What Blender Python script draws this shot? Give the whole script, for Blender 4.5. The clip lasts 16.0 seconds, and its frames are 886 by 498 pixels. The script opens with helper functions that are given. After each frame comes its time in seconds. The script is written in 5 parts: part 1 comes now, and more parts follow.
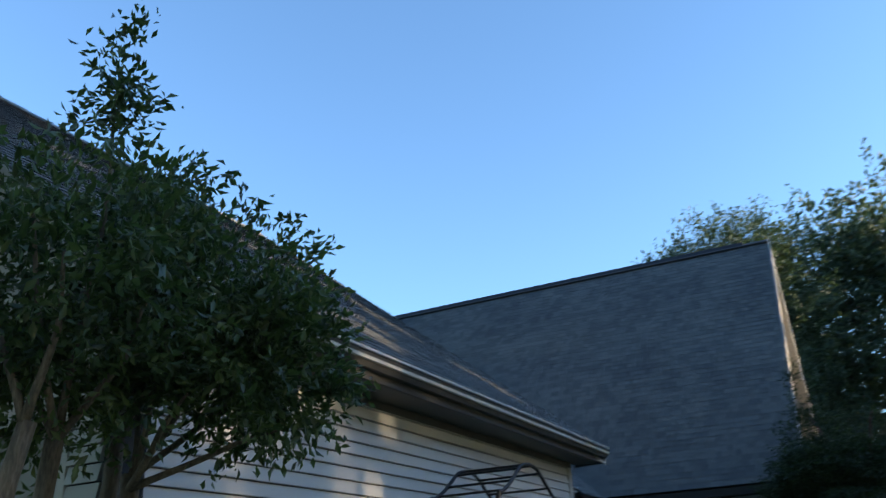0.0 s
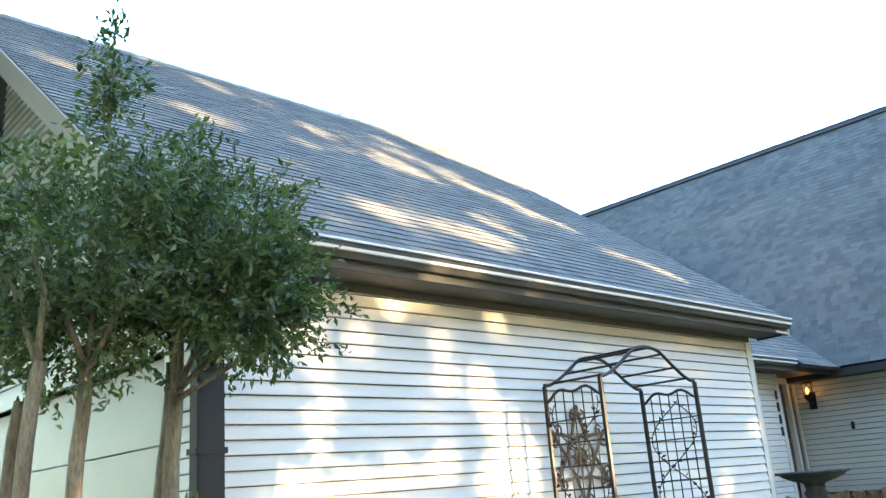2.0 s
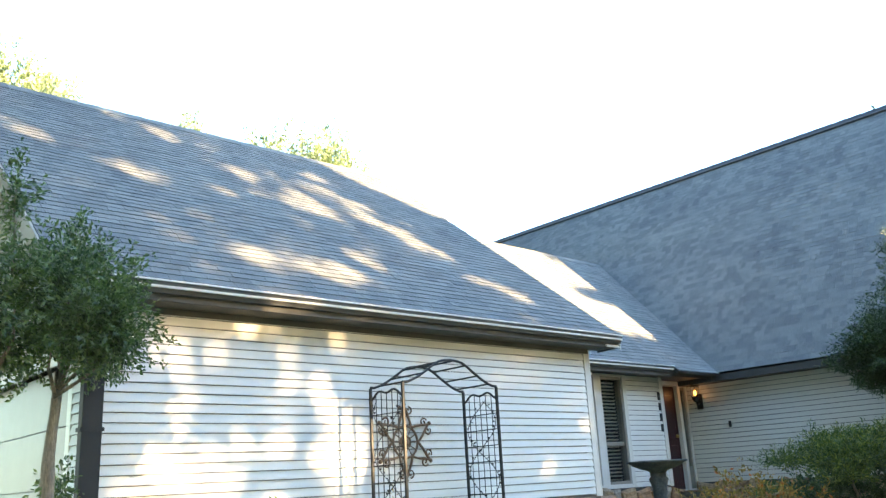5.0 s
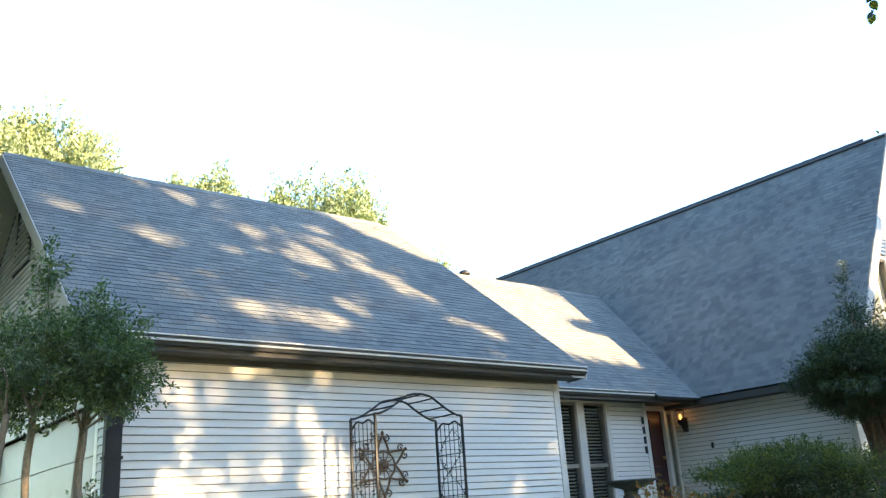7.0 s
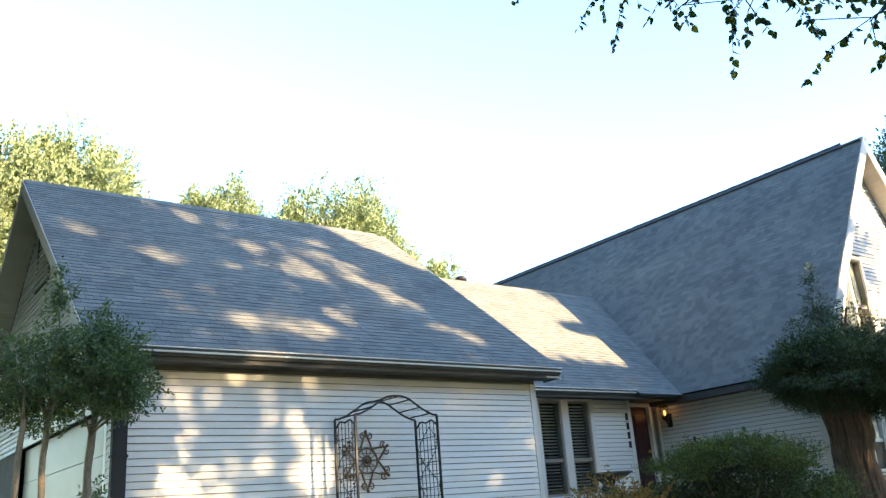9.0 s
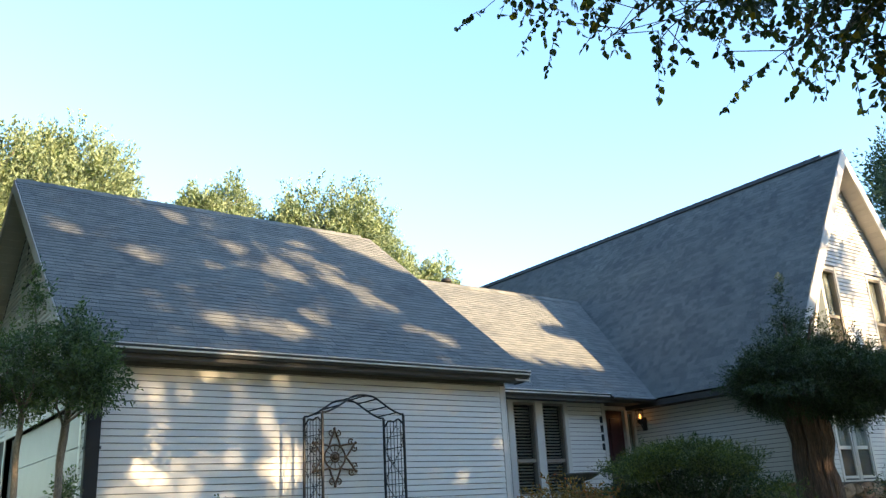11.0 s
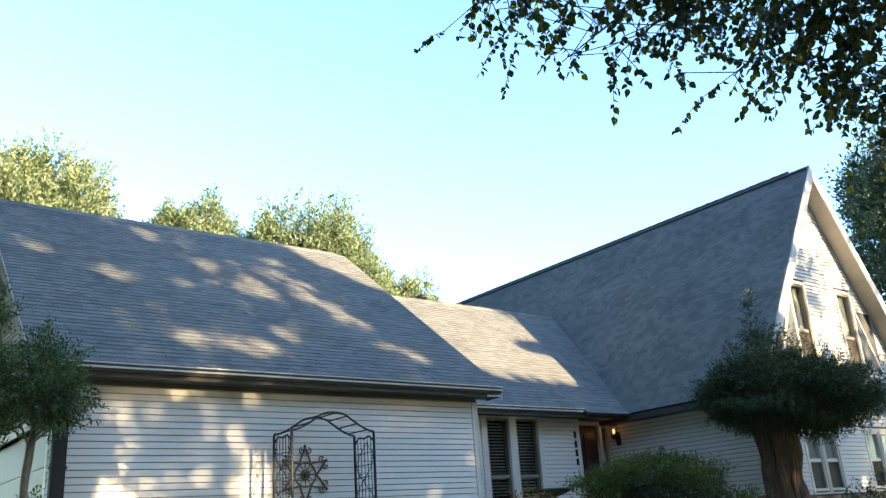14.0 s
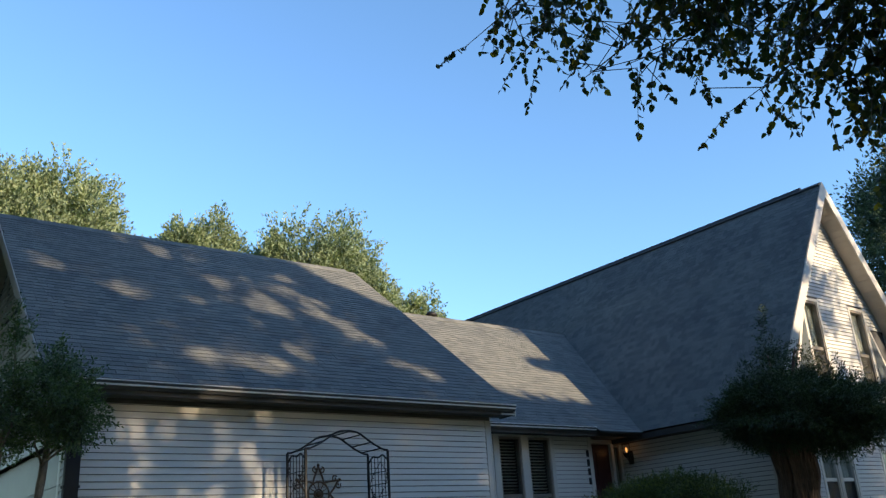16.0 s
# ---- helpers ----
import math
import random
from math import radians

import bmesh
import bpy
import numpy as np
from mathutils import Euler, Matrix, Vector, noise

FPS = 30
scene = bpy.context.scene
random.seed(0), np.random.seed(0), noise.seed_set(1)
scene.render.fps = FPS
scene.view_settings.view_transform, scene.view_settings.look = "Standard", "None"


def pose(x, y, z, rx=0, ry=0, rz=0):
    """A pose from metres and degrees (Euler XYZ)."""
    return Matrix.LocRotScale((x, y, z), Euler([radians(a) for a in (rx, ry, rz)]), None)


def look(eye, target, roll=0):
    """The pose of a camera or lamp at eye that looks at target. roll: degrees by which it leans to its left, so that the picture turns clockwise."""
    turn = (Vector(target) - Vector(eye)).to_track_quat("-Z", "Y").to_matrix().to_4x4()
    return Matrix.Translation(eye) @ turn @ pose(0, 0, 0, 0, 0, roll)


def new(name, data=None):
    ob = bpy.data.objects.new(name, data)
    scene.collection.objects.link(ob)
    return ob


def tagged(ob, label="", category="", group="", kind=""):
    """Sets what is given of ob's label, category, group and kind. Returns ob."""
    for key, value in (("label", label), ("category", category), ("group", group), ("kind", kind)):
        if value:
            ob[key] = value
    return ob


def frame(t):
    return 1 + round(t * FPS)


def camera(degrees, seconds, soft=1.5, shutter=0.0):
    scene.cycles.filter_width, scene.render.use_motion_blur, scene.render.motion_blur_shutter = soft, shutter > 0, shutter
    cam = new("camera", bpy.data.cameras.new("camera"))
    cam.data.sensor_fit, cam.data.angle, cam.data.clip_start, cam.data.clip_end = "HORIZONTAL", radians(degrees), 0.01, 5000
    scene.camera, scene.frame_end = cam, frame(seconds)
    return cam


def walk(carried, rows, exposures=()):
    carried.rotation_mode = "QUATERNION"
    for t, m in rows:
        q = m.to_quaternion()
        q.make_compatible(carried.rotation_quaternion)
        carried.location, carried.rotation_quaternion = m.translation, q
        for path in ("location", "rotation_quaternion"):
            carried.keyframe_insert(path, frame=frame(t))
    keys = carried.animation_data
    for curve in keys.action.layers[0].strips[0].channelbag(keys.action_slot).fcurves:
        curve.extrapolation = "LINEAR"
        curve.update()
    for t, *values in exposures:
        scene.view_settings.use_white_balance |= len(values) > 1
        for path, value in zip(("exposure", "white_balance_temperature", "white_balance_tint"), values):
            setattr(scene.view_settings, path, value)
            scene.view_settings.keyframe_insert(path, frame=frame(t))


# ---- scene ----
cam = camera(55.9, 16.0, soft=1.35, shutter=0.3)
SKY_STRENGTH, SUN_STRENGTH = 0.15, 3.3
EXPOSURES = [(0.0, 1.75, 6500, 10), (0.5, 3.05, 6900, 10), (1.0, 3.8, 8100, 10), (2.5, 4.15, 8100, 10), (4.0, 4.1, 8100, 10), (5.0, 4.05, 8100, 10), (7.4, 3.5, 7600, 10), (9.0, 3.3, 7600, 10), (9.7, 3.2, 7600, 10), (11.8, 2.55, 7300, 10), (12.5, 2.75, 7300, 10), (13.6, 2.85, 7300, 10), (14.05, 2.85, 7200, 10), (14.5, 2.15, 6800, 10), (14.9, 1.68, 6600, 10), (16.0, 1.58, 6500, 10)]
METRES, EYE, TILT, LEAN, TURN = 8.0, 1.5, 0.0, 0.0, 25.8
ROWS = [
    (0.0, 0.0, 0.0, 0.0, 1.22, 22.46, 2.95),
    (0.5, 0.0491, 0.0161, 0.0015, 9.45, 19.99, 2.87),
    (1.0, 0.087, 0.0306, -0.0027, 11.12, 17.45, 4.9),
    (1.5, 0.1219, 0.0196, -0.0074, 15.81, 16.87, 4.77),
    (2.0, 0.161, -0.0059, -0.0098, 21.29, 16.26, 4.4),
    (2.5, 0.2046, -0.0317, -0.0155, 22.22, 14.18, 3.09),
    (3.0, 0.2561, -0.0562, -0.0204, 18.63, 14.32, 1.25),
    (3.5, 0.302, -0.0902, -0.0313, 15.08, 12.2, 1.5),
    (4.0, 0.3495, -0.1153, -0.0322, 15.77, 11.04, 2.34),
    (4.5, 0.3959, -0.1366, -0.0353, 19.34, 13.4, 3.69),
    (5.0, 0.444, -0.1669, -0.0412, 22.82, 15.77, 3.06),
    (7.5, 0.6467, -0.3137, -0.0674, 26.19, 17.66, 3.6),
    (8.0, 0.6825, -0.3387, -0.0719, 25.74, 17.18, 3.11),
    (8.5, 0.7127, -0.3469, -0.0776, 26.15, 17.68, 3.17),
    (9.0, 0.7363, -0.358, -0.0811, 28.04, 17.77, 4.27),
    (9.5, 0.7571, -0.3626, -0.082, 27.57, 17.43, 3.63),
    (12.0, 0.8369, -0.3771, -0.0918, 28.39, 17.88, 2.99),
    (12.5, 0.8406, -0.3774, -0.0917, 28.0, 17.32, 3.29),
    (13.0, 0.8427, -0.3778, -0.0922, 27.72, 17.61, 3.37),
    (13.5, 0.8431, -0.375, -0.0922, 27.0, 17.92, 3.26),
    (14.0, 0.8381, -0.3726, -0.0915, 27.09, 18.71, 3.72),
    (14.5, 0.8289, -0.3747, -0.0874, 28.14, 20.3, 4.51),
    (15.0, 0.8197, -0.3757, -0.0867, 28.28, 20.81, 3.59),
    (15.5, 0.8186, -0.3744, -0.0865, 27.54, 20.21, 3.31),
    (16.0, 0.8187, -0.373, -0.0873, 27.35, 19.87, 3.61),
]
walk(cam, [(t, pose(0, 0, EYE, TILT, LEAN, TURN) @ pose(METRES * x, METRES * y, METRES * z, 90 + pitch, roll, yaw)) for t, x, y, z, yaw, pitch, roll in ROWS], EXPOSURES)

# ---- world and light ----
SUN_DIR = Vector((0.70, 0.25, 0.135)).normalized()          # towards the sun
world = bpy.data.worlds.new("sky")
scene.world = world
world.use_nodes = True
wn = world.node_tree
wn.nodes.clear()
sky = wn.nodes.new("ShaderNodeTexSky")
sky.sky_type = "NISHITA"
sky.sun_disc = False
sky.sun_elevation = math.asin(SUN_DIR.z)
sky.sun_rotation = math.atan2(SUN_DIR.x, SUN_DIR.y)
sky.air_density, sky.dust_density, sky.ozone_density = 1.0, 0.3, 3.5
bg = wn.nodes.new("ShaderNodeBackground")
bg.inputs["Strength"].default_value = SKY_STRENGTH
wo = wn.nodes.new("ShaderNodeOutputWorld")
wn.links.new(sky.outputs[0], bg.inputs[0])
wn.links.new(bg.outputs[0], wo.inputs[0])

sun_data = bpy.data.lights.new("sun", "SUN")
sun_data.energy = SUN_STRENGTH
sun_data.angle = radians(0.53)
sun_data.color = (1.0, 0.77, 0.50)
sun = new("sun", sun_data)
sun.matrix_world = look(Vector((0, 0, 0)), -SUN_DIR)

# ---- materials ----
def nodes_of(name):
    m = bpy.data.materials.new(name)
    m.use_nodes = True
    nt = m.node_tree
    return m, nt, nt.nodes["Principled BSDF"]


def ramp(nt, fac, stops):
    r = nt.nodes.new("ShaderNodeValToRGB")
    els = r.color_ramp.elements
    while len(els) < len(stops):
        els.new(0.5)
    for e, (p, c) in zip(els, stops):
        e.position, e.color = p, (*c, 1)
    nt.links.new(fac, r.inputs[0])
    return r.outputs[0]


def coords(nt, scale=(1, 1, 1), kind="Object"):
    tc = nt.nodes.new("ShaderNodeTexCoord")
    mp = nt.nodes.new("ShaderNodeMapping")
    mp.inputs["Scale"].default_value = scale
    nt.links.new(tc.outputs[kind], mp.inputs[0])
    return mp.outputs[0]


def noise_tex(nt, vec, scale, detail=4, rough=0.6):
    n = nt.nodes.new("ShaderNodeTexNoise")
    n.inputs["Scale"].default_value, n.inputs["Detail"].default_value, n.inputs["Roughness"].default_value = scale, detail, rough
    nt.links.new(vec, n.inputs["Vector"])
    return n.outputs["Fac"]


def mixc(nt, a, b, fac, mode="MIX"):
    m = nt.nodes.new("ShaderNodeMix")
    m.data_type, m.blend_type = "RGBA", mode
    for sock, v in ((m.inputs[0], fac), (m.inputs[6], a), (m.inputs[7], b)):
        if isinstance(v, (int, float)):
            sock.default_value = v
        elif isinstance(v, tuple):
            sock.default_value = (*v, 1)
        else:
            nt.links.new(v, sock)
    return m.outputs[2]


def bump(nt, bsdf, height, strength, dist=0.01):
    b = nt.nodes.new("ShaderNodeBump")
    b.inputs["Strength"].default_value, b.inputs["Distance"].default_value = strength, dist
    nt.links.new(height, b.inputs["Height"])
    nt.links.new(b.outputs[0], bsdf.inputs["Normal"])


def piece_random(nt):
    """One random number a piece, whether it is an object or an island of a joined mesh."""
    oi = nt.nodes.new("ShaderNodeObjectInfo")
    ge = nt.nodes.new("ShaderNodeNewGeometry")
    ad = nt.nodes.new("ShaderNodeMath")
    ad.operation = "ADD"
    nt.links.new(oi.outputs["Random"], ad.inputs[0])
    nt.links.new(ge.outputs["Random Per Island"], ad.inputs[1])
    fr = nt.nodes.new("ShaderNodeMath")
    fr.operation = "FRACT"
    nt.links.new(ad.outputs[0], fr.inputs[0])
    return fr.outputs[0]


def painted(name, colour, rough=0.5, var=0.12, grain=(3, 3, 3), bump_s=0.08, fine=60.0):
    m, nt, b = nodes_of(name)
    v = coords(nt, grain)
    n1 = noise_tex(nt, v, 1.3, 5)
    n2 = noise_tex(nt, coords(nt), fine, 3)
    c = ramp(nt, n1, [(0.3, tuple(x * (1 - var) for x in colour)), (0.65, colour)])
    c = mixc(nt, c, tuple(x * (1 - var) for x in colour), mixc(nt, (0, 0, 0), (0.5, 0.5, 0.5), n2), "MIX")
    nt.links.new(c, b.inputs["Base Color"])
    b.inputs["Roughness"].default_value = rough
    bump(nt, b, n2, bump_s, 0.004)
    return m


def shingle_material(name, dark, light):
    m, nt, b = nodes_of(name)
    r = piece_random(nt)
    c = ramp(nt, r, [(0.0, dark), (0.45, tuple((a + d) / 2 for a, d in zip(dark, light))), (1.0, light)])
    v = coords(nt)
    gran = noise_tex(nt, v, 260, 2, 0.8)
    blot = noise_tex(nt, v, 0.7, 4)
    c = mixc(nt, c, ramp(nt, gran, [(0.3, (0.45, 0.45, 0.45)), (0.7, (1.35, 1.33, 1.3))]), 1.0, "MULTIPLY")
    c = mixc(nt, c, ramp(nt, blot, [(0.3, (0.8, 0.8, 0.82)), (0.7, (1.1, 1.08, 1.05))]), 1.0, "MULTIPLY")
    nt.links.new(c, b.inputs["Base Color"])
    b.inputs["Roughness"].default_value = 0.92
    b.inputs["Specular IOR Level"].default_value = 0.25
    bump(nt, b, gran, 0.5, 0.004)
    return m


def leaf_material(name, dark, light, tint=None, rough=0.45, through_light=0.35):
    m, nt, b = nodes_of(name)
    r = piece_random(nt)
    stops = [(0.0, dark), (0.8, light)]
    if tint:
        stops.append((0.97, tint))
    c = ramp(nt, r, stops)
    nz = noise_tex(nt, coords(nt), 1.7, 2)
    c = mixc(nt, c, ramp(nt, nz, [(0.35, (0.7, 0.75, 0.7)), (0.7, (1.2, 1.15, 1.0))]), 1.0, "MULTIPLY")
    nt.links.new(c, b.inputs["Base Color"])
    b.inputs["Roughness"].default_value = rough
    tr = nt.nodes.new("ShaderNodeBsdfTranslucent")
    c2 = mixc(nt, c, (1.6, 1.7, 0.7), 1.0, "MULTIPLY")
    nt.links.new(c2, tr.inputs[0])
    mx = nt.nodes.new("ShaderNodeMixShader")
    mx.inputs[0].default_value = through_light
    nt.links.new(b.outputs[0], mx.inputs[1])
    nt.links.new(tr.outputs[0], mx.inputs[2])
    nt.links.new(mx.outputs[0], nt.nodes["Material Output"].inputs[0])
    return m


def rough_material(name, stops, scale=4.0, stretch=(1, 1, 1), bump_s=0.6, rough=0.9, dist=0.02, by_piece=False, fine=40.0):
    m, nt, b = nodes_of(name)
    v = coords(nt, stretch)
    n1 = noise_tex(nt, v, scale, 6, 0.65)
    n2 = noise_tex(nt, v, fine, 3)
    c = ramp(nt, piece_random(nt) if by_piece else n1, stops)
    c = mixc(nt, c, ramp(nt, n2, [(0.3, (0.7, 0.7, 0.7)), (0.7, (1.2, 1.2, 1.2))]), 1.0, "MULTIPLY")
    if by_piece:
        c = mixc(nt, c, ramp(nt, n1, [(0.3, (0.6, 0.58, 0.55)), (0.65, (1.15, 1.12, 1.1))]), 1.0, "MULTIPLY")
    nt.links.new(c, b.inputs["Base Color"])
    b.inputs["Roughness"].default_value = rough
    bump(nt, b, n1, bump_s, dist)
    return m


def metal_material(name, colour, rough=0.45, metallic=0.6):
    m, nt, b = nodes_of(name)
    n1 = noise_tex(nt, coords(nt), 25, 4)
    nt.links.new(ramp(nt, n1, [(0.35, tuple(x * 0.6 for x in colour)), (0.7, colour)]), b.inputs["Base Color"])
    b.inputs["Roughness"].default_value, b.inputs["Metallic"].default_value = rough, metallic
    bump(nt, b, n1, 0.15, 0.003)
    return m


SIDING = painted("siding_paint", (0.535, 0.535, 0.515), 0.55, 0.10, (0.4, 0.4, 6))
# dark wall backing, seen through slits to draw the shadow under each lap
LAP_SHADOW = painted("lap_shadow_backing", (0.07, 0.072, 0.078), 0.9, 0.3)
TRIM = painted("trim_paint", (0.52, 0.505, 0.47), 0.5, 0.12)
GUTTER = painted("gutter_enamel", (0.80, 0.79, 0.77), 0.35, 0.10)
# soffit colour darkened to carry the shade under the eaves
SOFFIT = painted("shaded_soffit_paint", (0.085, 0.083, 0.078), 0.6, 0.15)
RAKE_SOFFIT = painted("rake_soffit_paint", (0.44, 0.40, 0.35), 0.6, 0.12)
RAKE_TRIM = painted("rake_trim_paint", (0.40, 0.375, 0.34), 0.55, 0.12)
CURTAIN = painted("curtain_cloth", (0.50, 0.49, 0.44), 0.9, 0.15, (8, 8, 1))
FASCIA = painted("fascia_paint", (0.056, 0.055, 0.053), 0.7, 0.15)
DOOR_RED = painted("dark_red_paint", (0.045, 0.008, 0.010), 0.38, 0.25)
GARAGE_DOOR = painted("garage_door_paint", (0.225, 0.215, 0.20), 0.5, 0.12)
BLACK = painted("black_enamel", (0.014, 0.014, 0.016), 0.75, 0.3)
BLIND = painted("blind_plastic", (0.55, 0.54, 0.52), 0.5, 0.15)
# near-black colour standing in for unlit rooms and the hollow of the vent
INSIDE = painted("unlit_room_black", (0.03, 0.03, 0.03), 0.8, 0.3)
FRAME_DARK = painted("window_sash_paint", (0.20, 0.18, 0.155), 0.45, 0.2)
RIDGE_VENT = painted("black_ridge_vent", (0.03, 0.03, 0.034), 0.7, 0.3)
SHINGLE = shingle_material("asphalt_shingle", (0.146, 0.159, 0.161), (0.214, 0.226, 0.218))
# cut asphalt edge, coloured dark to draw the shadow line under each course
SHINGLE_EDGE = painted("asphalt_shadow_edge", (0.045, 0.045, 0.048), 0.9, 0.3)
STONE = rough_material("fieldstone", [(0.0, (0.13, 0.095, 0.07)), (0.3, (0.30, 0.17, 0.09)), (0.65, (0.36, 0.25, 0.15)), (1.0, (0.24, 0.22, 0.19))], 5, by_piece=True)
MORTAR = rough_material("mortar", [(0.3, (0.06, 0.05, 0.042)), (0.7, (0.12, 0.10, 0.085))], 20)
BRICK = rough_material("brick", [(0.0, (0.09, 0.05, 0.038)), (1.0, (0.19, 0.095, 0.065))], 10, by_piece=True)
CONCRETE = rough_material("weathered_concrete", [(0.3, (0.045, 0.048, 0.05)), (0.7, (0.12, 0.12, 0.115))], 7, bump_s=0.4)
IRON = metal_material("dark_iron", (0.03, 0.029, 0.03), 0.55, 0.4)
RUST = metal_material("rusted_iron", (0.17, 0.105, 0.065), 0.65, 0.4)
BARK = rough_material("grey_bark", [(0.3, (0.09, 0.075, 0.06)), (0.7, (0.26, 0.21, 0.16))], 5, (3, 3, 0.6), 0.8)
BARK_RED = rough_material("peeling_red_bark", [(0.3, (0.04, 0.028, 0.02)), (0.55, (0.12, 0.07, 0.048)), (0.75, (0.23, 0.16, 0.11))], 5, (9, 9, 0.8), 1.0, dist=0.05)
SOIL = rough_material("grass_and_soil", [(0.25, (0.035, 0.045, 0.018)), (0.5, (0.06, 0.085, 0.028)), (0.75, (0.10, 0.085, 0.05))], 1.2, bump_s=0.8, dist=0.04)
LEAF_HOLLY = leaf_material("holly_leaf", (0.038, 0.066, 0.038), (0.10, 0.155, 0.075), rough=0.35, through_light=0.32)
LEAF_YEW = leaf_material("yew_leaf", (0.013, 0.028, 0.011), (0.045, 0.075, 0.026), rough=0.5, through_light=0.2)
LEAF_SHRUB = leaf_material("shrub_leaf", (0.038, 0.062, 0.016), (0.14, 0.16, 0.042), rough=0.5)
LEAF_JUNIPER = leaf_material("juniper_needles", (0.020, 0.042, 0.012), (0.085, 0.112, 0.03), (0.22, 0.22, 0.05), rough=0.5, through_light=0.25)
LEAF_GOLD = leaf_material("golden_shrub_leaf", (0.12, 0.075, 0.03), (0.30, 0.19, 0.07), (0.35, 0.10, 0.04), rough=0.55)
LEAF_FRESH = leaf_material("fresh_leaf", (0.06, 0.11, 0.02), (0.18, 0.24, 0.05), rough=0.5)
LEAF_BROAD = leaf_material("broad_leaf", (0.028, 0.045, 0.022), (0.06, 0.085, 0.032), (0.30, 0.22, 0.03), rough=0.4, through_light=0.3)
# leaf colours paled and evened out to carry the haze of distance
LEAF_FAR = leaf_material("hazy_far_tree_leaf", (0.12, 0.165, 0.115), (0.23, 0.285, 0.185), rough=0.6, through_light=0.3)
# lightened and blued for the haze over the trees beyond the gable
LEAF_DARK = leaf_material("hazy_conifer_leaf", (0.03, 0.056, 0.038), (0.08, 0.12, 0.075), rough=0.6, through_light=0.2)
# very dark leaf for the unseen sky-blocking trees, so they bounce little light
LEAF_BLOCKER = leaf_material("light_blocking_leaf", (0.012, 0.024, 0.012), (0.035, 0.055, 0.026), rough=0.7, through_light=0.08)

glass_m, gnt, gb = nodes_of("window_glass")
gtr = gnt.nodes.new("ShaderNodeBsdfTransparent")
gtr.inputs[0].default_value = (0.86, 0.90, 0.90, 1)
ggl = gnt.nodes.new("ShaderNodeBsdfGlossy")
ggl.inputs["Roughness"].default_value = 0.02
glw = gnt.nodes.new("ShaderNodeLayerWeight")
gpw = gnt.nodes.new("ShaderNodeMath")
gpw.operation = "POWER"
gpw.inputs[1].default_value = 4.0
gfr = gnt.nodes.new("ShaderNodeMath")
gfr.operation = "MULTIPLY_ADD"
gfr.inputs[1].default_value, gfr.inputs[2].default_value = 0.4, 0.025
gnt.links.new(glw.outputs["Facing"], gpw.inputs[0])
gnt.links.new(gpw.outputs[0], gfr.inputs[0])
gmx = gnt.nodes.new("ShaderNodeMixShader")
gnt.links.new(gfr.outputs[0], gmx.inputs[0])
gnt.links.new(gtr.outputs[0], gmx.inputs[1])
gnt.links.new(ggl.outputs[0], gmx.inputs[2])
gnt.links.new(gmx.outputs[0], gnt.nodes["Material Output"].inputs[0])
GLASS = glass_m

screen_m, snt, sb = nodes_of("insect_mesh")
sb.inputs["Base Color"].default_value = (0.02, 0.02, 0.02, 1)
sb.inputs["Roughness"].default_value = 0.8
stb = snt.nodes.new("ShaderNodeBsdfTransparent")
smx = snt.nodes.new("ShaderNodeMixShader")
smx.inputs[0].default_value = 0.55
snt.links.new(stb.outputs[0], smx.inputs[1])
snt.links.new(sb.outputs[0], smx.inputs[2])
snt.links.new(smx.outputs[0], snt.nodes["Material Output"].inputs[0])
SCREEN = screen_m

bulb_m, bnt, bb = nodes_of("lamp_bulb")
bb.inputs["Base Color"].default_value = (1, 0.6, 0.3, 1)
bb.inputs["Emission Color"].default_value = (1.0, 0.40, 0.10, 1)
bb.inputs["Emission Strength"].default_value = 0.4
BULB = bulb_m


